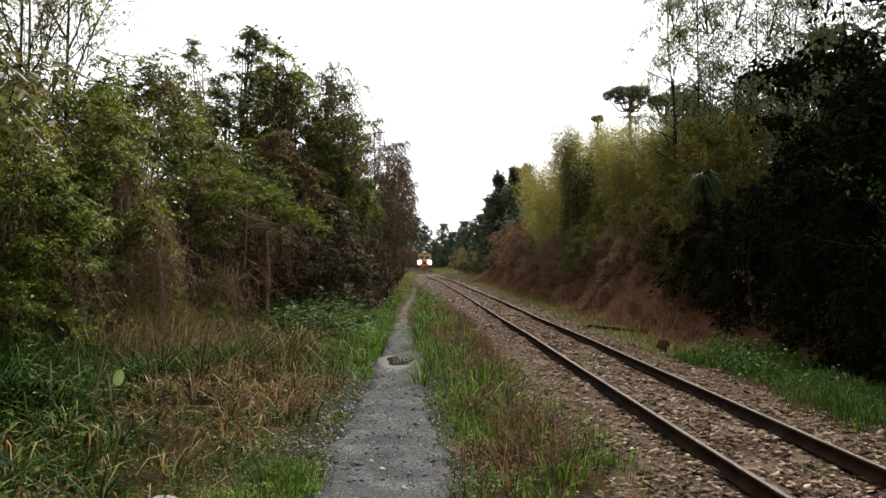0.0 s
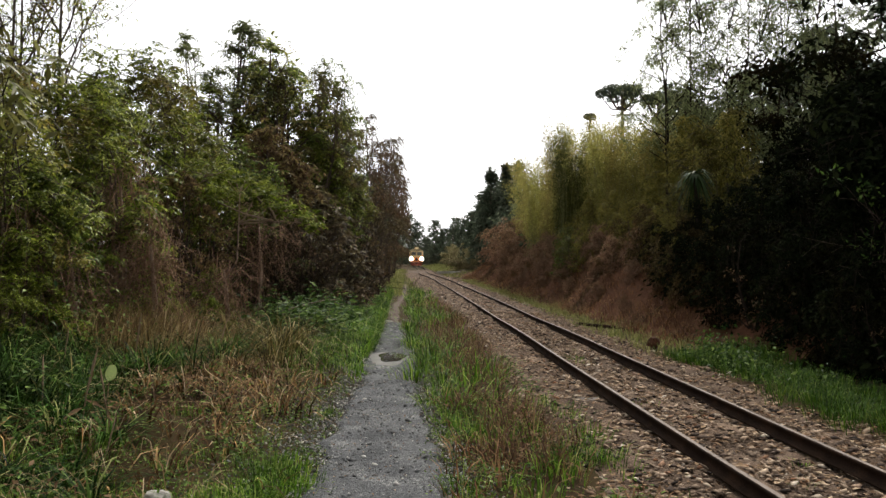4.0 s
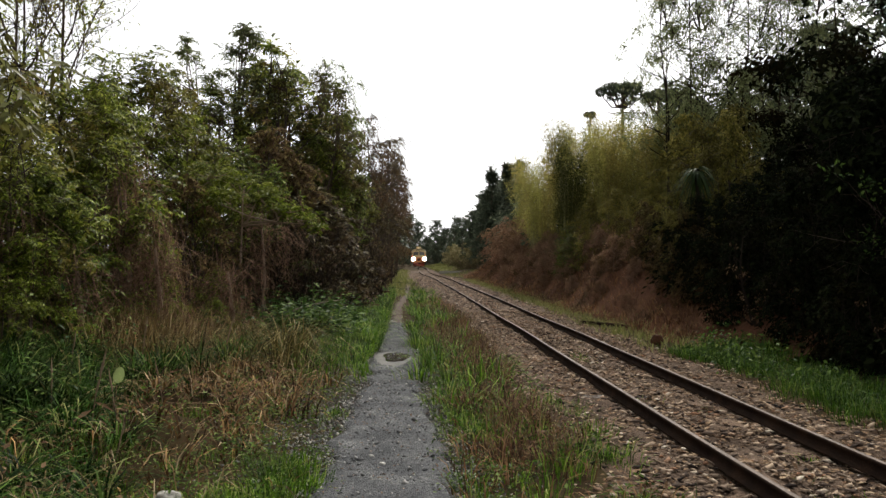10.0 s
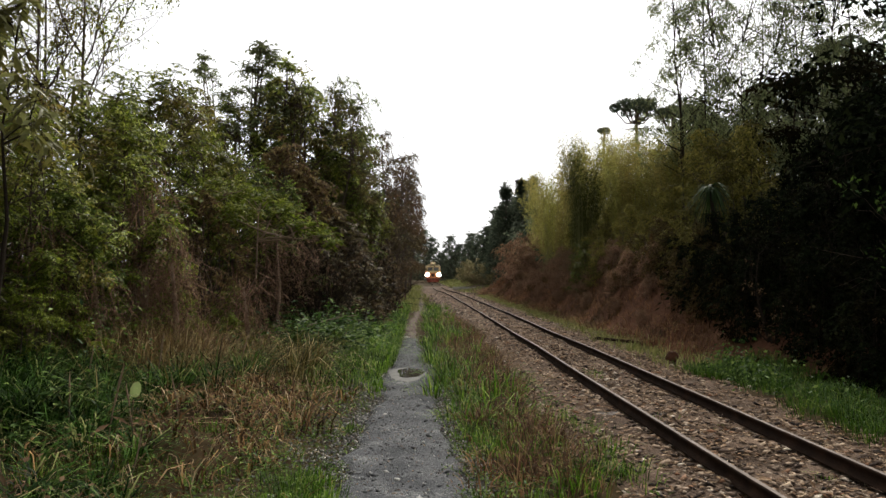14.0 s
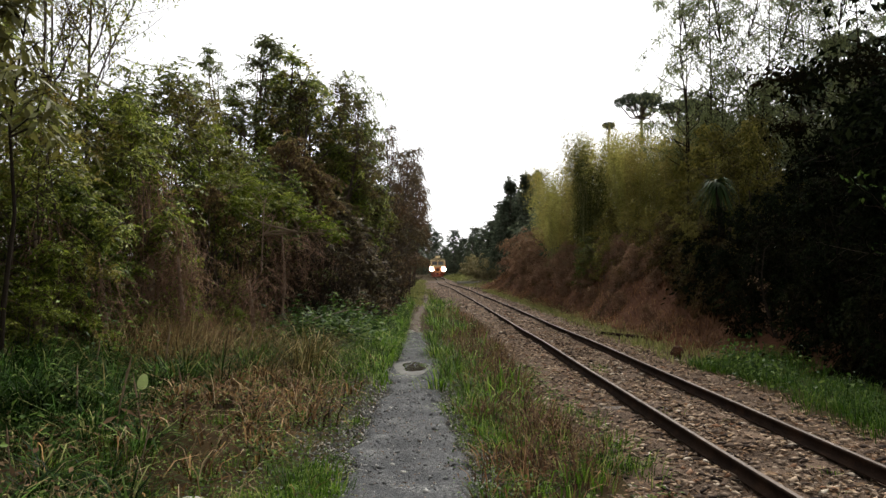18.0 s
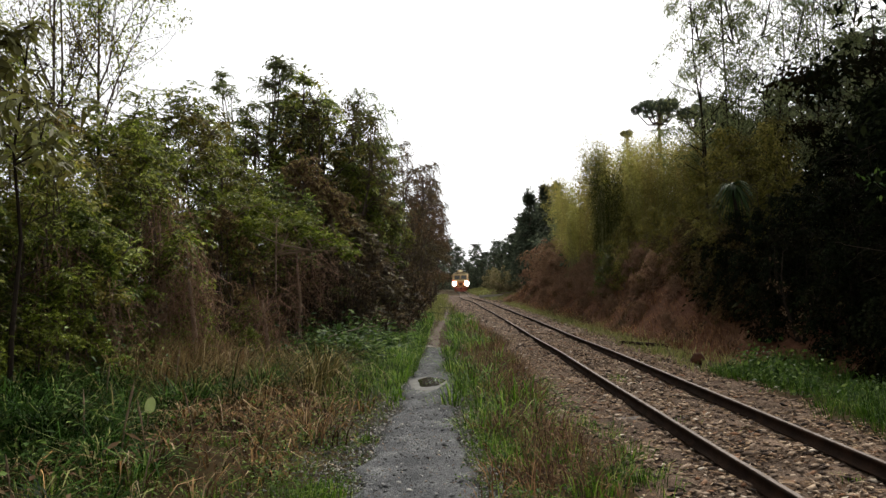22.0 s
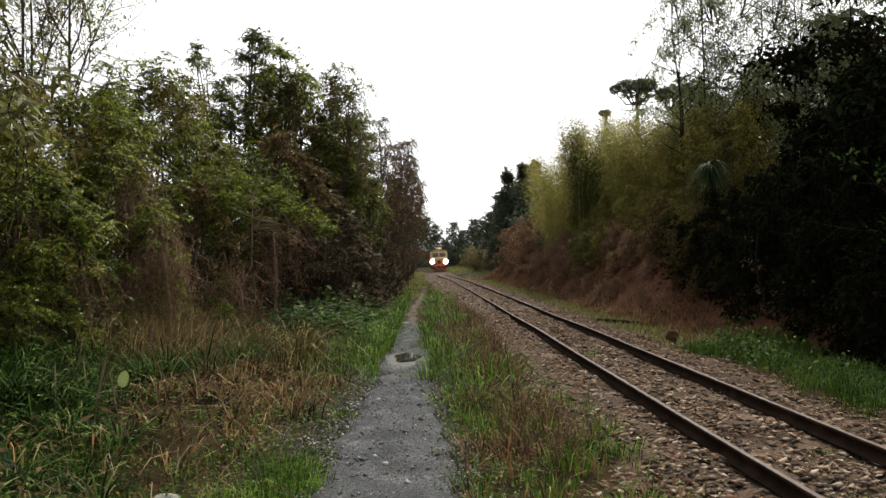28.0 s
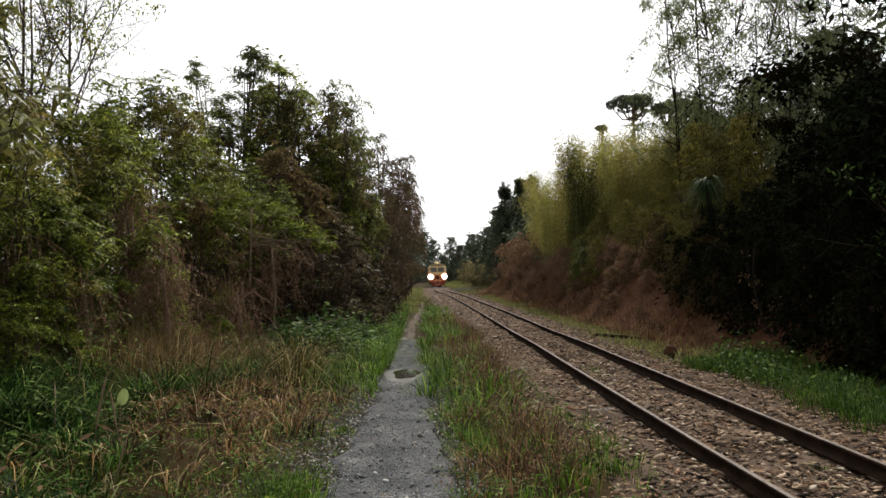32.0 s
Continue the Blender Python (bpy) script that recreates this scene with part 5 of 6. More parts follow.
def conifer(seed, x, y, height, width, label):
    rng = np.random.default_rng(seed)
    ob = tagged(new("conifer"), label, "tree", "far conifers")
    tubes = Tubes()
    tubes.add([(0, 0, -0.2), (0, 0, height)], [0.22, 0.02], 6)
    P, D = [], []
    for k in range(70):
        f = rng.uniform(0.12, 1.0)
        a = rng.uniform(0, 2 * np.pi)
        o = np.array([math.cos(a), math.sin(a), 0.25])
        r = width * (1.05 - f) * rng.uniform(0.6, 1.1)
        st = np.array([0, 0, height * f])
        tubes.add([st, st + o * r], [0.035, 0.008], 3)
        for t in np.linspace(0.2, 1, 6):
            P.append(st + o * r * t)
            D.append(o)
    child("trunk", tubes.mesh("trunk", BARK), ob)
    P, D = np.array(P), np.array(D)
    i = rng.integers(0, len(P), 5000)
    r = rng.normal(size=(5000, 3))
    child("crown", leaf_mesh("crown", P[i] + r * 0.16, unit(D[i] * 0.5 + r * 0.5), 0.42, 0.10, G_PINE, rng), ob)
    ob.matrix_basis = pose(x, y, float(ground_height(x, y)))


def build_distance():
    rng = np.random.default_rng(14)
    pale = plant("pale_bush", 73, 2.6, 8, 2600, 0.22, G_PALE, STEM, "pale olive bush on the grassy rise by the crossing", "bush", 0.9, 4, 2, 0.02, 0.4, 0.02, 0.05, 0.7, 0.9, 0.3, sprig=60)
    place(pale, [(7.0, 99, 1.1), (7.4, 97, 1.2), (7.9, 93, 1.2), (8.4, 84, 1.0), (9.2, 92, 0.8), (8.6, 100, 0.8), (9.6, 112, 0.95), (8.4, 122, 0.9), (10.6, 104, 0.95), (11.4, 120, 1.1), (9.0, 136, 1.1), (11, 140, 1.2)], rng)
    araucaria(81, 21.4, 76, 18.9, 2.35, 12, "umbrella-shaped araucaria pine above the bamboo")
    araucaria(82, 25.3, 77, 18.6, 1.5, 7, "umbrella-shaped araucaria pine half hidden by other trees")
    araucaria(83, 29.2, 122, 24.9, 0.9, 3, "small distant araucaria pine")
    conifer(84, 10.6, 80, 10.6, 2.6, "dark pointed conifer beyond the bamboo")
    conifer(85, 9.2, 82, 10.6, 2.6, "dark conifer beyond the bamboo")
    conifer(87, 9.0, 88, 7.4, 2.0, "small dark conifer beyond the bamboo")
    conifer(88, 8.6, 96, 5.4, 1.8, "small dark conifer near the crossing")
    conifer(86, 12.4, 84, 11.4, 2.8, "dark conifer behind the bamboo")
    far = crowned("woodland_tree", 71, 12.6, 7.6, 0.06, 36, 4200, 0.55, G_PINE, BARK, "distant dark green woodland tree", "tree", 3, 0.14, 0.17, 0.4, 0.45, 8, spread=0.5, twigs=0.05, peak=1.3)
    by_bamboo = [(10.1, 86, 0.72), (10.6, 74, 0.66), (10.6, 93, 0.72), (11.6, 110, 0.66), (12.6, 126, 0.7), (13, 104, 0.95), (14, 146, 0.8), (12.5, 66, 0.62), (15, 70, 0.7)]
    along_line = [(-4, 112, 1.1), (-4, 128, 1.1), (-4.5, 146, 1.2), (-5, 166, 1.2), (-4, 190, 0.9), (-1, 222, 1.15), (4.5, 232, 1.05), (9, 216, 0.95), (1.5, 240, 1.2), (14, 205, 0.75), (12, 176, 0.62), (8.8, 172, 0.62), (8, 150, 0.55), (9.5, 145, 0.62), (7, 170, 0.5), (10.5, 138, 0.65), (6, 186, 0.5), (11, 160, 0.8), (13, 152, 0.9), (7, 196, 0.5), (18, 190, 0.9), (16, 150, 1.1), (22, 60, 1.1), (27, 66, 1.0), (18, 46, 0.75), (20, 40, 0.85), (22, 30, 1.1), (17, 38, 0.8), (20, 36, 0.9), (15.5, 42, 0.75), (22.5, 34, 1.0), (18.5, 33, 0.7)]
    place(far, by_bamboo + along_line, rng)
    brush = plant("far_bush", 72, 3.2, 7, 2000, 0.30, G_PINE, BARK, "distant dark bush along the line", "bush", 0.9, 4, 2, 0.02, 0.4, 0.04, 0.05, 0.7, 1.0, 0.3)
    place(brush, [(9.0, 72, 0.6), (9.4, 80, 0.65), (10, 92, 0.7), (10.8, 112, 0.7), (11.6, 122, 0.75), (12.2, 134, 0.9), (12.5, 150, 1.0), (12.5, 170, 1.1), (9, 200, 1.2), (4, 210, 1.2), (-1, 205, 1.2), (-4.4, 180, 1.2), (-4, 160, 1.1), (-3.6, 140, 1.0), (-3.4, 122, 0.9), (-3.2, 108, 0.9), (11, 44, 1.2), (13, 38, 1.3), (14, 32, 1.3), (10, 56, 1.2), (9, 62, 1.0)], rng)
    # wooded rise that closes the view all round
    n, k = 160, 5
    th = np.linspace(0, 2 * np.pi, n, endpoint=False)
    v = []
    for j in range(k):
        rad = 420 + 60 * j
        for a in th:
            h = (0, 5, 7, 8, 8)[j] + (1.8 if j else 0) * (math.sin(a * 17) + 0.7 * math.sin(a * 41 + 1) + 0.5 * math.sin(a * 83))
            v.append((rad * math.cos(a), rad * math.sin(a), h - 0.5))
    i = np.arange((k - 1) * n)
    q = np.stack([i, i // n * n + (i + 1) % n, i // n * n + (i + 1) % n + n, i + n], 1)
    ob = new("backdrop", mesh_of("backdrop", v, q, None, (HILL,), True))
    tagged(ob, "distant dark wooded rise", "woods", kind="structure")
    # level crossing
    strip("crossing_road", lambda y: 0 * y - 30, lambda y: 0 * y + 4.4, lambda x, y: 0.06 + 0 * x, 88.6, 93, 0.5, 20, TRAIL, "narrow brown dirt road crossing the rails", "road", 0.01)
    bm = bmesh.new()
    bmesh.ops.create_cube(bm, size=1, matrix=Matrix.Diagonal((3.3, 0.25, 0.24, 1)))
    bmesh.ops.bevel(bm, geom=bm.edges[:], offset=0.03, segments=2, affect="EDGES")
    me = bpy.data.meshes.new("kerb")
    bm.to_mesh(me)
    bm.free()
    me.materials.append(CONCRETE)
    ob = new("kerb", me)
    ob.matrix_basis = pose(5.5, 87.4, 0.1)
    tagged(ob, "mossy pale concrete kerb by the level crossing", "kerb")


def build_grass():
    rng = np.random.default_rng(13)

    def grass(name, p, h, w, lean, mat, label, make=blade_mesh):
        ob = new(name, make(name, p, h, w, lean, mat, rng))
        tagged(ob, label, "grass", kind="stuff")

    def tufts(n, each, x0, x1, y0, y1, dense, r=0.09):
        c = strew(rng, n, x0, x1, y0, y1, dense)
        p = np.repeat(c, each, 0) + rng.normal(size=(len(c) * each, 3)) * [r, r, 0]
        p[:, 2] = ground_height(p[:, 0], p[:, 1])
        o = unit(p[:, :2] - np.repeat(c, each, 0)[:, :2] + rng.normal(size=(len(p), 2)) * r * 0.35)
        return np.concatenate([p, o], 1)

    U = rng.uniform
    margin = lambda x, y: 1.0 * (x < np.interp(y, [5.0, 8.5, 14.0], [1.75, 1.38, 1.5]) + 0.1 * np.sin(y * 2.9))
    heap = lambda x, y: np.clip(1.25 - ((x + 2.0 + 0.10 * (y - 9)) / 0.9) ** 2 - ((y - 10.2) / 3.7) ** 2 + 1.3 * (patchy(x, y, 1.4, 2) - 0.55), 0, 1)
    p = strew(rng, 44000, -2.4, -0.45, 10.4, 38, lambda x, y: np.clip((y - 10.2 - 0.9 * np.sin(x * 5)) / 3.5, 0.03, 1) * (x < path_left(y) - 0.02) * np.clip(1.3 - np.abs(x + 1.1) * 0.7, 0, 1) * np.clip(1.4 - y / 40, 0.2, 1))
    grass("verge_grass", p, U(0.15, 0.65, len(p)) * np.interp(p[:, 1], [10.5, 14.5], [0.45, 1]) * (0.6 + 0.6 * patchy(p[:, 0], p[:, 1], 2.0, 4)), U(0.006, 0.016, len(p)), U(0.4, 1.5, len(p)), BLADE_GREEN, "lush bright green grass beside the path")
    p = tufts(440, 34, 0.15, 1.35, 8, 40, lambda x, y: (x > path_right(y) + 0.04) * np.clip(1.3 - (x - 0.2) * 1.0, 0, 1) * np.clip(1.3 - y / 50, 0.2, 1) * np.clip(1.6 * patchy(x, y, 1.1, 5) - 0.2, 0.1, 1), 0.11)
    grass("verge_grass", p, U(0.12, 0.6, len(p)) * (0.5 + 0.8 * patchy(p[:, 0], p[:, 1], 2.0, 8)), U(0.008, 0.021, len(p)), U(0.3, 1.4, len(p)), BLADE_GREEN, "lush green grass between path and rails", arch_mesh)
    p = tufts(650, 11, 0.4, 1.9, 4.6, 32, lambda x, y: margin(x, y) * np.clip(patchy(x, y, 0.9, 2) * 1.3, 0, 1) * np.clip(1.5 - np.abs(x - 1.1) * 1.3, 0, 1))
    grass("dry_weeds", p, U(0.06, 0.36, len(p)), U(0.007, 0.016, len(p)), U(0.4, 1.5, len(p)), BLADE_RUST, "reddish-brown dry weeds beside the ballast", arch_mesh)
    p = tufts(360, 19, 0.6, 1.75, 6.0, 24, lambda x, y: margin(x, y) * np.clip(1.6 * patchy(x, y, 0.9, 2) - 0.1, 0, 1) * np.clip(1.4 - np.abs(x - 1.1) * 1.7, 0, 1), 0.10)
    grass("tall_weeds", p, U(0.14, 0.56, len(p)), U(0.007, 0.016, len(p)), U(0.3, 1.4, len(p)), BLADE_WEED, "tall purplish-brown dead weeds between path and rails", arch_mesh)
    p = tufts(1000, 17, -4.6, -0.85, 5.0, 15, lambda x, y: np.maximum(heap(x, y) - 0.12, 0.14) * (x < path_left(y) - 0.15), 0.11)
    grass("dry_grass", p, U(0.06, 0.42, len(p)) * (0.5 + patchy(p[:, 0], p[:, 1], 2.2, 3)), U(0.009, 0.022, len(p)), U(0.7, 2.1, len(p)), BLADE_DRY, "flattened pale brown dead grass", arch_mesh)
    p = tufts(460, 36, -6, -1.2, 4.0, 14, lambda x, y: np.clip((-1.5 - x) * 0.6, 0.05, 1) * np.clip(1 - 0.85 * heap(x, y), 0, 1) * np.clip(1.8 * patchy(x, y, 1.9, 1) - 0.25, 0.04, 1), 0.07)
    grass("long_grass", p, U(0.15, 0.58, len(p)), U(0.011, 0.025, len(p)), U(0.8, 2.0, len(p)), BLADE_DARK, "long arching dark green grass", arch_mesh)
    p = tufts(190, 50, -5.6, -2.9, 7.0, 12, lambda x, y: np.clip(1 - 0.9 * heap(x, y), 0, 1), 0.12)
    grass("tall_grass", p, U(0.3, 0.85, len(p)) * np.interp(p[:, 0], [-4.2, -3.2], [1.15, 0.75]), U(0.010, 0.022, len(p)), U(0.5, 1.4, len(p)), BLADE_DARK, "tall clumps of broad dark green blades", arch_mesh)
    p = tufts(480, 12, -5.4, -1.6, 10.0, 16.0, lambda x, y: np.interp(y, [10.4, 11.4], [0.2, 1]) * np.clip(patchy(x, y, 0.9, 4) * 1.4 - 0.1, 0, 1) * (x > -0.36 * y), 0.16)
    grass("olive_grass", p, U(0.3, 1.35, len(p)), U(0.008, 0.018, len(p)), U(0.5, 1.6, len(p)), BLADE_TAN, "tall yellowish half-withered grass before the wood", arch_mesh)
    p = tufts(220, 42, -4.9, -2.3, 9.3, 15.0, lambda x, y: np.clip(1.6 * patchy(x, y, 1.0, 6) - 0.2, 0.05, 1), 0.11)
    grass("mixed_grass", p, U(0.3, 0.85, len(p)), U(0.008, 0.017, len(p)), U(0.4, 1.5, len(p)), BLADE_DARK, "arching green grass between dead stalks", arch_mesh)
    p = tufts(270, 16, -5.3, -2.8, 8.6, 12.4, lambda x, y: np.clip(1.5 * patchy(x, y, 1.1, 9) - 0.1, 0.05, 1) * np.interp(x / y, [-0.42, -0.33], [0.0, 1]) * np.interp(y, [9.4, 11], [0.15, 1]), 0.14)
    grass("standing_grass", p, U(0.4, 1.1, len(p)), U(0.010, 0.021, len(p)), U(0.3, 1.4, len(p)), BLADE_TAN, "tall standing tan and olive grass before the shrubs", arch_mesh)
    p = tufts(1050, 14, -5.6, -1.7, 10.0, 16.5, lambda x, y: np.interp(y, [10.4, 11.6], [0.12, 1]) * np.clip(patchy(x, y, 0.9, 7) * 1.4 - 0.1, 0, 1) * (x > -0.37 * y), 0.16)
    grass("dead_stalks", p, U(0.15, 0.85, len(p)) * np.interp(p[:, 0], [-3.8, -2.4], [1.75, 0.55]), U(0.007, 0.018, len(p)), U(0.6, 1.8, len(p)), BLADE_RUST, "tall withered brown grass before the wood", arch_mesh)
    p = tufts(150, 20, -4.9, -3.0, 10.3, 12.4, lambda x, y: np.interp(x / y, [-0.45, -0.4, -0.27, -0.22], [0, 1, 1, 0.1]), 0.16)
    grass("standing_stalks", p, U(0.6, 1.45, len(p)), U(0.006, 0.013, len(p)), U(0.25, 1.1, len(p)), BLADE_STALK, "tall dry brown stalks standing before the shrubs", arch_mesh)
    p = tufts(560, 5, -5.2, -1.2, 4.6, 13.5, lambda x, y: np.maximum(heap(x, y), 0.25), 0.12)
    grass("straw", p, U(0.2, 0.62, len(p)), U(0.004, 0.009, len(p)), U(0.8, 1.9, len(p)), STRAW, "pale bent straw stalks", arch_mesh)
    spots = lambda x, y: sum(np.exp(-((x - a) / 0.3) ** 2 - ((y - b) / 0.55) ** 2) for a, b in ((-0.98, 6.0), (-2.55, 6.2), (-1.15, 5.1), (-2.0, 5.2)))
    p = tufts(620, 36, -3.2, -0.6, 4.4, 8.5, lambda x, y: np.clip(spots(x, y), 0.02, 1) * (x < path_left(y)), 0.09)
    grass("fresh_grass", p, U(0.05, 0.2, len(p)), 0.007, U(0.3, 1.1, len(p)), BLADE_GREEN, "short fresh green grass at the path's edge")
    p = tufts(170, 40, 0.45, 1.9, 4.4, 9.0, lambda x, y: np.clip(patchy(x, y, 1.5, 6) * 1.3 - 0.2, 0, 1), 0.10)
    grass("fresh_grass", p, U(0.06, 0.26, len(p)), 0.008, U(0.3, 1.1, len(p)), BLADE_GREEN, "short green grass among the stones")
    p = tufts(420, 38, 4.5, 6.05, 5.2, 13.9, lambda x, y: np.clip((x - 4.55 - 0.12 * np.sin(y * 1.3)) * 2.0, 0, 1), 0.12)
    grass("long_grass", p, U(0.07, 0.3, len(p)), U(0.005, 0.011, len(p)), U(0.4, 1.2, len(p)), BLADE_DEEP, "green grass at the foot of the bank")
    p = tufts(3000, 16, 5.3, 8.4, 15.2, 68, lambda x, y: np.clip(0.3 + patchy(x, y, 0.4, 3), 0, 1) * (x < 6.4 + 0.07 * (y - 12)), 0.2)
    grass("bank_grass", p, U(0.15, 0.6, len(p)), U(0.006, 0.014, len(p)), U(0.8, 2.0, len(p)), BRACKEN, "rust-brown dead grass and bracken covering the bank", arch_mesh)
    p = tufts(1500, 8, 4.4, 5.5, 14, 60, lambda x, y: 0.5 + 0 * x, 0.15)
    grass("short_grass", p, U(0.08, 0.25, len(p)), 0.014, U(0.4, 1.0, len(p)), BLADE_OLIVE, "thin olive grass at the edge of the ballast")
    p = strew(rng, 14000, 4.2, 16.0, 70, 175, lambda x, y: (np.abs(y - 90) > 4) * 1.0)
    grass("field_grass", p, U(0.12, 0.4, len(p)) * np.where(p[:, 1] < 104, 0.4, 1), 0.06, U(0.3, 0.9, len(p)), BLADE_OLIVE, "pale yellow-green grass beyond the crossing")
    p = tufts(420, 12, -2.4, 0.6, 34, 104, lambda x, y: (np.abs(x + 0.2 - path_drift(y)) > 0.13) * np.where(x > 0.2, 0.35, 1.0), 0.2)
    grass("verge_grass", p, U(0.2, 0.5, len(p)), 0.03, U(0.3, 0.9, len(p)), BLADE_OLIVE, "dull green grass far along the path")
    p = tufts(220, 30, -6.5, -0.9, -6, 4.2, lambda x, y: np.clip((-0.6 - x) * 1.2, 0, 1), 0.13)
    grass("long_grass", p, U(0.12, 0.5, len(p)), U(0.008, 0.02, len(p)), U(0.7, 1.9, len(p)), BLADE_DARK, "rough green grass behind the path's bend", arch_mesh)
    p = tufts(240, 26, 0.45, 1.8, -6, 4.6, lambda x, y: np.clip(patchy(x, y, 1.5, 6) * 1.3 - 0.1, 0, 1), 0.11)
    grass("fresh_grass", p, U(0.06, 0.28, len(p)), 0.009, U(0.3, 1.1, len(p)), BLADE_GREEN, "green grass tufts on the verge", arch_mesh)
    p = tufts(220, 26, 4.7, 8.0, -6, 5.4, None, 0.13)
    grass("long_grass", p, U(0.1, 0.5, len(p)), 0.014, U(0.4, 1.3, len(p)), BLADE_DEEP, "deep green grass on the far side of the rails", arch_mesh)
    p = tufts(16, 40, 2.62, 3.45, 5, 30, None, 0.07)
    c = np.stack([rng.normal(2.93, 0.1, 260), rng.normal(13.1, 0.3, 260), np.full(260, -0.05)], 1)
    p = np.concatenate([p, np.concatenate([c, rng.normal(size=(260, 2))], 1)])
    grass("track_grass", p, U(0.03, 0.12, len(p)), 0.007, U(0.3, 1.0, len(p)), BLADE_GREEN, "small grass tufts between the rails")


def build_weeds():
    rng = np.random.default_rng(17)

    def weeds(name, n, each, x0, x1, y0, y1, dense, h, leaf, mat, label, r=0.13, flat=0.75):
        c = strew(rng, n, x0, x1, y0, y1, dense)
        g = rng.uniform(0.3, 1.3, len(c))
        p = np.repeat(c, each, 0)
        k = np.repeat(g, each)
        o = rng.normal(size=p.shape) * [r, r, 0]
        o[:, 2] = np.abs(rng.normal(0.45, 0.3, len(p))) * h
        p = p + o * k[:, None]
        d = np.stack([o[:, 0] + rng.normal(0, r, len(p)), o[:, 1] + rng.normal(0, r, len(p)), rng.uniform(-0.05, 0.12, len(p)) - (0.75 - flat) * 0.5], 1)
        L = leaf * rng.uniform(0.5, 1.3, len(p))
        ob = new(name, leaf_mesh(name, p, d, L, L * 0.5, mat, rng, 0.12, flat))
        tagged(ob, label, "weeds", kind="stuff")

    weeds("broad_weeds", 360, 34, -2.8, -1.0, 14.2, 20, lambda x, y: np.clip(1.4 - np.abs(x + 2.0), 0, 1), 0.75, 0.14, G_LEAFY, "dark green leafy undergrowth at the wood's edge", 0.22)
    weeds("broad_weeds", 260, 30, -4.8, -2.4, 11.5, 16, lambda x, y: np.clip(patchy(x, y, 0.8, 3) * 1.5 - 0.4, 0, 1), 0.5, 0.10, G_LEAFY, "leafy green undergrowth below the shrubs", 0.2)
    weeds("low_weeds", 400, 20, -2.8, -0.7, 4.3, 11, lambda x, y: (x < path_left(y) + 0.03) * np.clip(1.25 - patchy(x, y, 0.8, 1), 0.25, 1), 0.14, 0.04, WEED, "small green weeds in the rough grass", 0.1)
    weeds("heap_weeds", 110, 18, -2.7, -1.0, 6.2, 11.5, lambda x, y: (x < path_left(y) - 0.1) * np.clip(1.4 * patchy(x, y, 1.6, 5) - 0.2, 0, 1), 0.5, 0.045, WEED, "small green plants growing through the dead grass", 0.12)
    weeds("low_weeds", 300, 22, 0.45, 1.75, 4.5, 14, lambda x, y: np.clip(patchy(x, y, 1.4, 3) * 1.2 - 0.2, 0, 1), 0.18, 0.045, WEED, "small green weeds beside the ballast", 0.1)
    weeds("low_weeds", 240, 18, -1.7, -0.65, 4.3, 13, lambda x, y: (x < path_left(y) + 0.08) * 1.0, 0.07, 0.03, WEED, "tiny green weeds creeping over the path's edge", 0.09)
    weeds("low_weeds", 260, 18, 0.3, 0.75, 4.3, 12, lambda x, y: (x > path_right(y) - 0.08) * 1.0, 0.07, 0.03, WEED, "tiny green weeds creeping over the path's other edge", 0.08)
    weeds("brown_weeds", 520, 24, 0.6, 1.9, 4.6, 22, lambda x, y: (x < np.interp(y, [5.0, 8.5, 14.0], [1.75, 1.38, 1.5])) * np.clip(patchy(x, y, 0.9, 2) * 1.3 - 0.1, 0, 1), 0.22, 0.05, G_BROWN, "withered reddish weeds beside the ballast", 0.1)
    weeds("shade_plants", 800, 26, 6.3, 10.5, 7.0, 19, None, 0.8, 0.13, G_SHADED, "plants covering the bank, with its shade in their colour", 0.25, 0.1)
    weeds("bank_weeds", 34, 44, 4.85, 5.6, 9.5, 13.8, lambda x, y: np.clip((x - 4.6) * 1.6, 0.05, 1) * np.clip((y - 9) / 4, 0.1, 1), 0.42, 0.075, G_LEAFY, "bright green leafy weeds at the foot of the bank", 0.18, 0.45)
    weeds("bank_weeds", 20, 60, 5.0, 5.5, 12.0, 13.7, None, 0.46, 0.075, G_LEAFY, "clump of taller bright leafy weeds by the stump", 0.13, 0.4)
    weeds("broad_weeds", 120, 34, -6.2, -3.4, 9.4, 13.5, lambda x, y: (x < -0.33 * y) * 1.0, 1.0, 0.06, WEED, "tall leafy green plants before the shrubs", 0.24, 0.5)
    weeds("big_grass_weeds", 120, 30, -6.2, -3.0, 5.0, 10.5, None, 0.6, 0.09, G_LEAFY, "leafy dark green plants in the long grass", 0.2)
    weeds("tangle", 260, 26, -4.4, -1.6, 5.0, 13.5, lambda x, y: np.clip(patchy(x, y, 0.8, 1) * 1.4 - 0.2, 0, 1), 0.3, 0.06, G_BROWN, "withered brown plants lying over", 0.16)


def lump(name, size, mat, seed, label, category, m):
    bm = bmesh.new()
    bmesh.ops.create_icosphere(bm, subdivisions=3, radius=1)
    for v in bm.verts:
        v.co *= 1 + 0.35 * noise.noise(v.co * 1.3 + Vector((seed, 0, 0))) + 0.12 * noise.noise(v.co * 4 + Vector((seed, 3, 0)))
        v.co = Vector((v.co.x * size[0], v.co.y * size[1], v.co.z * size[2]))
    me = bpy.data.meshes.new(name)
    bm.to_mesh(me)
    bm.free()
    me.materials.append(mat)
    ob = new(name, me)
    ob.matrix_basis = m
    return tagged(ob, label, category)


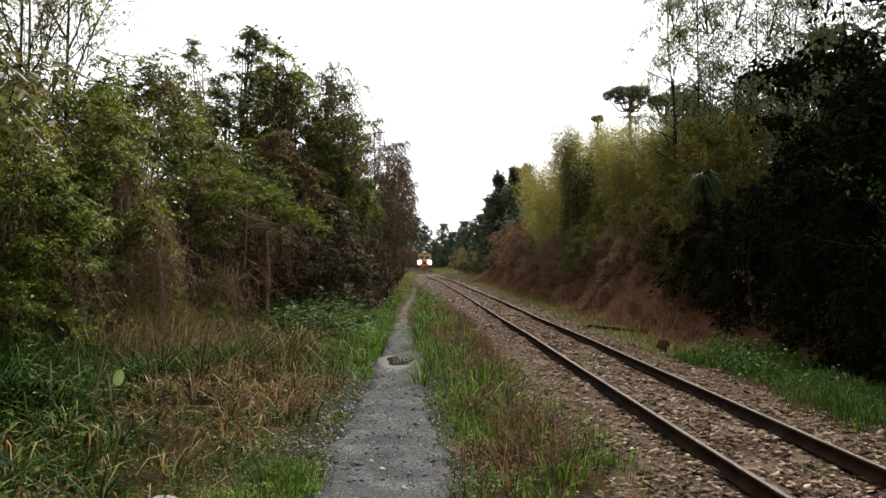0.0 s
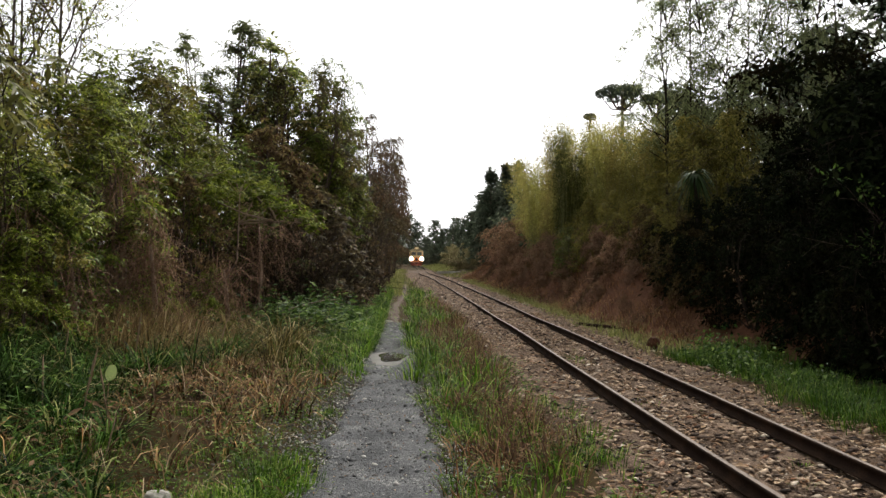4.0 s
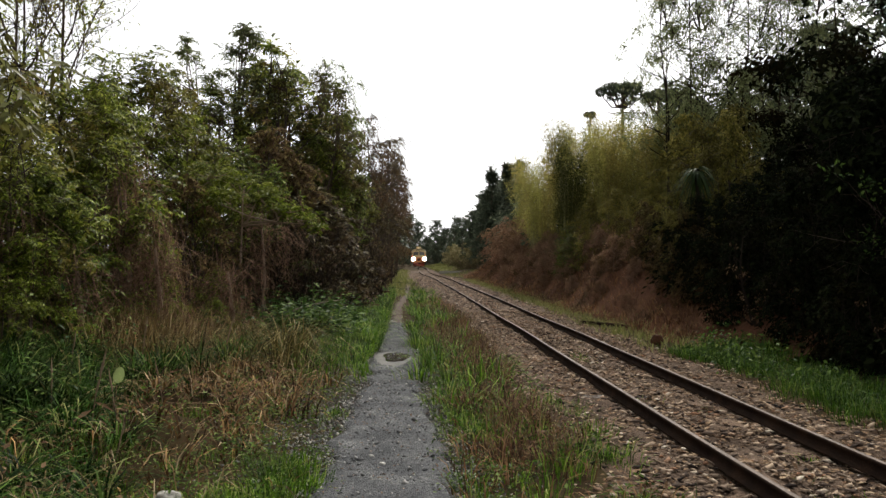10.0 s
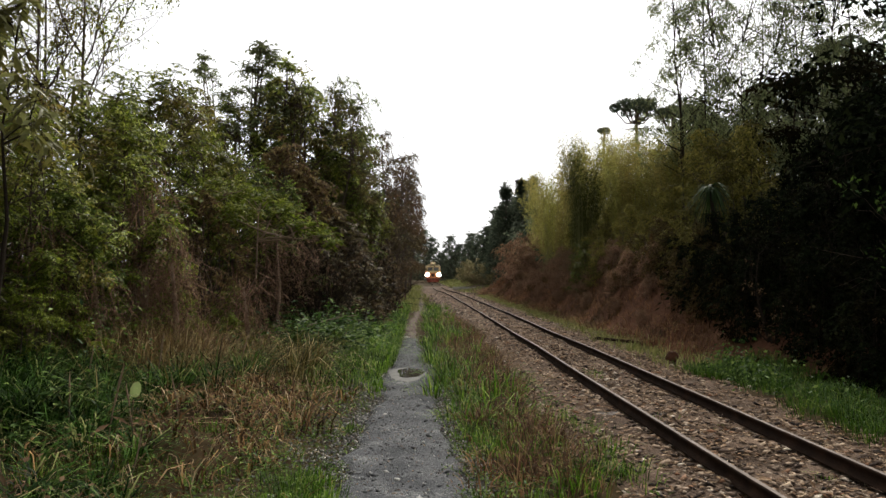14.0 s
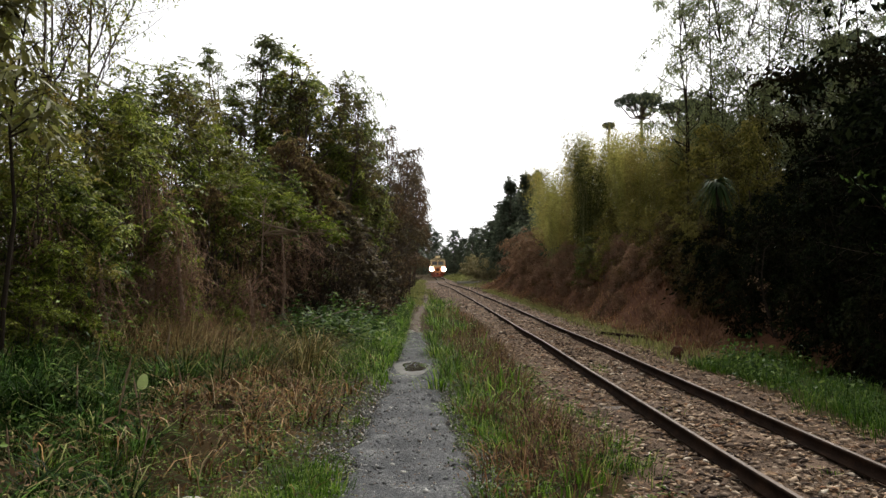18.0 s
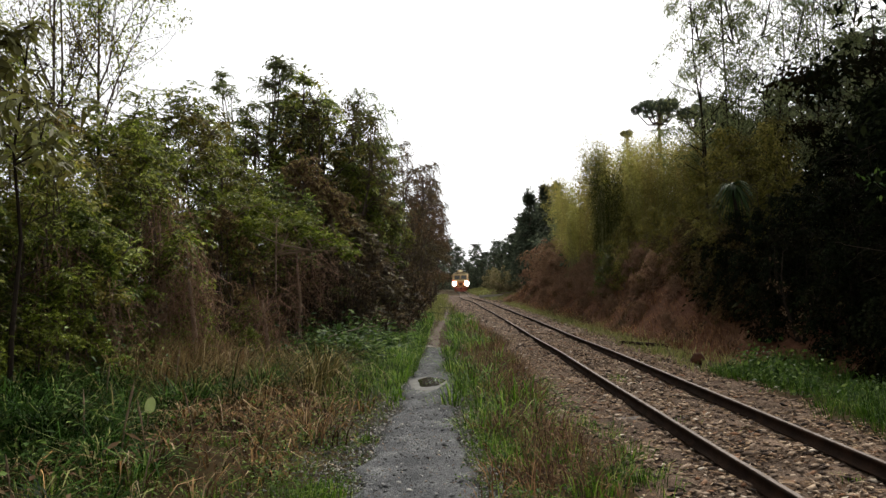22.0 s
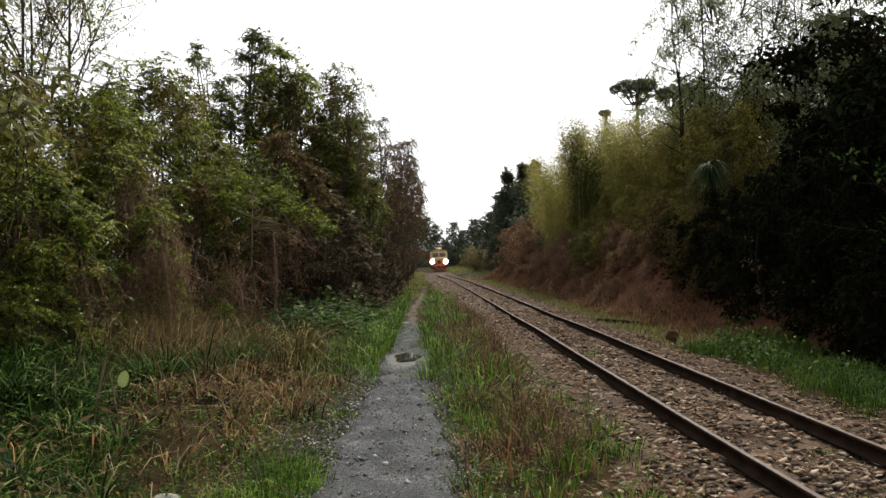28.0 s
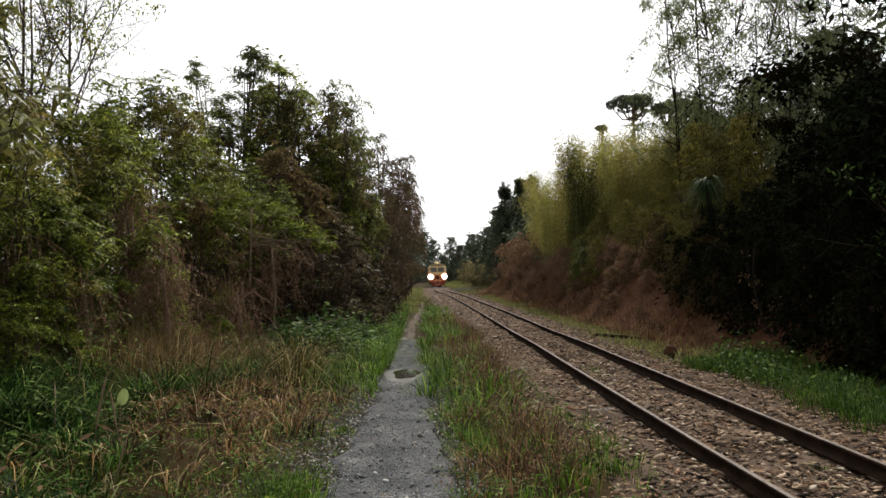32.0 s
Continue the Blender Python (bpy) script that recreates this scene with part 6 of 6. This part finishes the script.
def build_oddments():
    rng = np.random.default_rng(19)
    lump("tree_stump", (0.115, 0.10, 0.12), STUMP, 2, "small rotten brown tree stump by the track", "stump", pose(4.80, 14.9, 0.09))
    lump("stone", (0.09, 0.07, 0.04), CONCRETE, 5, "pale flat stone in the grass", "stone", pose(-1.62, 5.55, 0.03))
    lump("stone", (0.10, 0.06, 0.03), CONCRETE, 8, "pale flat stone on the path", "stone", pose(-0.34, 20.4, 0.01))
    # a length of old rail in the grass
    t = Tubes()
    t.add([(4.5, 19.9, 0.03), (5.0, 18.9, 0.04), (5.35, 18.0, 0.04)], [0.04, 0.04, 0.04], 6)
    tagged(new("old_rail", t.mesh("old_rail", RUST)), "discarded rusty rail lying in the dead grass", "rail")
    # a dead branch over the undergrowth
    t = Tubes()
    t.add([(-2.2, 16.0, 0.62), (-1.7, 16.3, 0.74), (-1.15, 16.6, 0.80)], [0.018, 0.015, 0.006], 5)
    t.add([(-1.7, 16.3, 0.74), (-1.5, 16.2, 0.9)], [0.008, 0.004], 4)
    t.add([(-2.2, 16.0, 0.62), (-2.6, 15.9, 0.3), (-2.8, 15.9, 0.0)], [0.018, 0.02, 0.02], 5)
    tagged(new("dead_branch", t.mesh("dead_branch", PALE_BARK)), "pale dead branch leaning in the undergrowth", "branch")
    # dry dock stalks standing in the grass
    dock = tagged(new("dock_stalk"), "dry brown dock stalk with a withered seed head", "weed", "dock stalks")
    t = Tubes()
    t.add([(0, 0, -0.05), (0.01, 0, 0.35), (0.05, 0.01, 0.72)], [0.008, 0.007, 0.004], 5)
    child("stalk", t.mesh("stalk", STEM), dock)
    t = Tubes()
    t.add([(0.015, 0, 0.36), (0.02, 0.004, 0.44), (0.03, 0, 0.52), (0.035, 0.006, 0.6), (0.045, 0.01, 0.68), (0.052, 0.01, 0.76)], [0.004, 0.011, 0.008, 0.012, 0.007, 0.002], 6)
    child("seed_head", t.mesh("seed_head", STEM), dock)
    for k in range(4):
        child("withered_leaf", leaf_mesh("withered_leaf", np.array([[0, 0, 0.08 + 0.07 * k]]), np.array([[math.cos(k * 2.1), math.sin(k * 2.1), -0.3]]), 0.2, 0.045, G_LITTER, rng), dock)
    spots = [(-2.72, 7.05, 1.0, 8), (-2.52, 7.2, 0.8, -10), (-3.3, 7.6, 0.9, 14), (-2.35, 7.9, 0.7, 5), (-3.9, 9.4, 1.0, -8), (-3.2, 9.8, 1.1, 6), (-2.6, 11.2, 1.0, 10), (-4.4, 10.6, 1.1, -5), (-3.6, 11.9, 1.0, 12), (-2.2, 6.1, 0.6, -14), (-3.0, 5.9, 0.7, 18)]
    for n, (x, y, k, tip) in enumerate(spots):
        m = pose(x, y, float(ground_height(x, y)), tip * 0.6, tip, n * 67) @ Matrix.Diagonal((k, k, k, 1))
        if n:
            copy_thing(dock, m)
        else:
            first = m
    dock.matrix_basis = first
    # one big pale leaf on its stalk
    ob = tagged(new("broad_leaf_plant"), "single large pale green leaf on a stalk", "plant")
    t = Tubes()
    t.add([(0, 0, -0.05), (0.03, 0, 0.22), (0.01, -0.02, 0.38)], [0.007, 0.006, 0.004], 5)
    child("stalk", t.mesh("stalk", STEM), ob)
    th = np.linspace(0, 2 * np.pi, 20, endpoint=False)
    r = 0.068 * (1 - 0.25 * np.cos(th))
    v = np.concatenate([[[0, 0, 0]], np.stack([r * np.sin(th) * 0.75, 0.02 * np.cos(2 * th), -r * np.cos(th) * 1.2], 1)]) + [0.01, -0.03, 0.46]
    child("leaf", mesh_of("leaf", v, None, [[0, 1 + i, 1 + (i + 1) % 20] for i in range(20)], (PALE_LEAF,), True), ob)
    ob.matrix_basis = pose(-3.0, 8.2, 0.0, 0, 12, 15)


# ---- train ----
def box(name, parent, mat, size, at, bevel=0.02, label="", segments=2):
    bm = bmesh.new()
    bmesh.ops.create_cube(bm, size=1, matrix=Matrix.Diagonal((*size, 1)))
    if bevel:
        bmesh.ops.bevel(bm, geom=bm.edges[:], offset=bevel, segments=segments, affect="EDGES")
    bmesh.ops.translate(bm, verts=bm.verts[:], vec=at)
    return part(name, bm, mat, parent, label)


def disc_part(name, parent, mat, radius, depth, at, label="", axis="Y", taper=1.0):
    bm = bmesh.new()
    bmesh.ops.create_cone(bm, cap_ends=True, segments=24, radius1=radius * taper, radius2=radius, depth=depth)
    turn = Matrix.Rotation(radians(90), 4, "X") if axis == "Y" else Matrix.Rotation(radians(90), 4, "Y")
    bmesh.ops.transform(bm, matrix=Matrix.Translation(at) @ turn, verts=bm.verts[:])
    return part(name, bm, mat, parent, label)


def hull(name, parent, mat, section, y0, y1, nose=0.18, label=""):
    """A car shell: a closed cross-section drawn along the car, narrowing at both ends."""
    ys = [y0, y0 + nose * 0.35, y0 + nose, y1 - nose, y1 - nose * 0.35, y1]
    ks = [0.93, 0.98, 1.0, 1.0, 0.98, 0.93]
    bm = bmesh.new()
    rings = [[bm.verts.new((x * k, y, z)) for x, z in section] for y, k in zip(ys, ks)]
    n = len(section)
    for a, b in zip(rings, rings[1:]):
        for i in range(n):
            bm.faces.new((a[i], a[(i + 1) % n], b[(i + 1) % n], b[i]))
    bm.faces.new(rings[0])
    bm.faces.new(rings[-1])
    bmesh.ops.recalc_face_normals(bm, faces=bm.faces[:])
    return part(name, bm, mat, parent, label)


def build_train():
    orange, cream = paint("railcar_orange", (0.9, 0.34, 0.12)), paint("railcar_cream", (0.95, 0.70, 0.36))
    roofing, black = paint("railcar_roof", (0.5, 0.4, 0.22), 0.7), paint("underframe_black", (0.03, 0.028, 0.026), 0.7)
    # The glass is pale grey in itself: the sky's reflection is in the colour.
    red, glass = paint("pilot_red", (0.32, 0.06, 0.03)), glassy("railcar_glass", (0.22, 0.215, 0.20))
    trim = paint("windscreen_trim", (0.35, 0.22, 0.10))
    lamp, warm, tail = glowing("headlight_glow", (1.0, 0.97, 0.92), 22), glowing("roof_lamp_glow", (1.0, 0.85, 0.5), 0.5), glowing("marker_glow", (1.0, 0.12, 0.06), 1.5)
    chrome = surface("lamp_rim", [(0.3, (0.5, 0.5, 0.5)), (0.7, (0.7, 0.7, 0.7))], 4, 0.3, 0.05, 0.9)
    car = tagged(new("railcar"), "orange and cream railcar with glaring headlights on the track", "train")
    hull("lower_body", car, orange, [(-1.33, 0.78), (1.33, 0.78), (1.35, 0.95), (1.35, 1.78), (-1.35, 1.78), (-1.35, 0.95)], 0, 16, label="orange lower body")
    hull("upper_body", car, cream, [(-1.35, 1.784), (1.35, 1.784), (1.35, 2.6), (1.27, 2.98), (-1.27, 2.98), (-1.35, 2.6)], 0.01, 16, label="cream-yellow upper body")
    hull("roof", car, roofing, [(-1.29, 2.984), (1.29, 2.984), (1.15, 3.15), (0.7, 3.3), (0, 3.36), (-0.7, 3.3), (-1.15, 3.15)], 0.05, 15.95)
    for s in (-1, 1):
        w = box("windscreen", car, glass, (0.86, 0.05, 0.60), (s * 0.54, 0.0, 2.44), 0.02, "windscreen with the grey sky's reflection put into its colour")
        box("frame", w, trim, (0.94, 0.03, 0.68), (s * 0.54, 0.002, 2.44), 0.01)
        box("wiper", w, black, (0.02, 0.02, 0.45), (s * 0.40, -0.035, 2.36), 0.004)
        h = disc_part("headlight", car, lamp, 0.36, 0.10, (s * 1.04, -0.05, 1.42), "glaring white headlight")
        disc_part("rim", h, chrome, 0.41, 0.08, (s * 1.04, -0.02, 1.42))
        disc_part("marker_light", car, tail, 0.09, 0.06, (s * 1.22, -0.02, 1.9), "small red marker light")
        box("stripe", car, red, (0.5, 0.02, 0.16), (s * 0.72, -0.004, 0.95), 0.004)
        box("buffer_step", car, black, (0.35, 0.25, 0.06), (s * 1.05, -0.1, 0.42), 0.01)
        box("handrail", car, black, (0.03, 0.03, 0.7), (s * 1.27, -0.04, 2.3), 0.008)
        for k in range(9):
            y = 1.9 + k * 1.45
            if k in (0, 8):
                d = box("side_door", car, orange, (0.03, 0.8, 2.0), (s * 1.357, y, 1.85), 0.01)
                box("door_window", d, glass, (0.02, 0.5, 0.6), (s * 1.372, y, 2.4), 0.01)
            else:
                w = box("side_window", car, glass, (0.03, 1.0, 0.62), (s * 1.352, y, 2.4), 0.02)
                box("frame", w, black, (0.02, 1.08, 0.7), (s * 1.350, y, 2.4), 0.01)
    hs = box("roof_lamp", car, cream, (0.95, 0.5, 0.42), (0, 0.35, 3.5), 0.12, "roof lamp housing", 3)
    disc_part("lens", hs, warm, 0.13, 0.05, (0, 0.085, 3.5))
    for x, r in ((0.72, 0.06), (-0.72, 0.06)):
        disc_part("horn", car, black, r, 0.4, (x, 0.35, 3.4), taper=0.5)
    box("grille", car, black, (0.55, 0.03, 0.5), (0, -0.01, 1.32), 0.01)
    for k in range(5):
        box("grille_bar", car, red, (0.5, 0.03, 0.03), (0, -0.03, 1.14 + k * 0.09), 0.004)
    box("coupler", car, black, (0.28, 0.7, 0.26), (0, -0.3, 0.62), 0.04)
    bm = bmesh.new()
    v = [bm.verts.new(p) for p in ((-1.2, 0.25, 0.78), (1.2, 0.25, 0.78), (1.0, 0.3, 0.08), (-1.0, 0.3, 0.08), (-0.25, -0.35, 0.62), (0.25, -0.35, 0.62), (0.1, -0.55, 0.08), (-0.1, -0.55, 0.08))]
    for f in ((0, 4, 7, 3), (4, 5, 6, 7), (5, 1, 2, 6), (0, 1, 5, 4), (3, 7, 6, 2), (1, 0, 3, 2)):
        bm.faces.new([v[i] for i in f])
    bmesh.ops.recalc_face_normals(bm, faces=bm.faces[:])
    part("pilot", bm, red, car, "red pilot below the coupler")
    box("underframe", car, black, (2.2, 13.5, 0.3), (0, 8, 0.64), 0.03)
    for y in (3.0, 13.0):
        b = box("bogie", car, black, (1.7, 2.4, 0.28), (0, y, 0.5), 0.04)
        for dy in (-0.75, 0.75):
            for sx in (-0.53, 0.53):
                disc_part("wheel", b, RUST, 0.38, 0.12, (sx, y + dy, 0.39), axis="X")
    for k in range(4):
        box("roof_vent", car, roofing, (0.5, 0.5, 0.14), (0, 3 + k * 3.2, 3.4), 0.04)
    return car


build_ground()
build_track()
build_puddle()
railcar = build_train()
build_wood()
build_right_side()
build_distance()
build_grass()
build_weeds()
build_oddments()


def motions():
    walk(railcar, [(t, pose(2.73, d, 0.12)) for t, d in ((0.0, 159), (8.0, 150), (16.0, 139.5), (24.0, 129), (32.0, 118))])


motions()
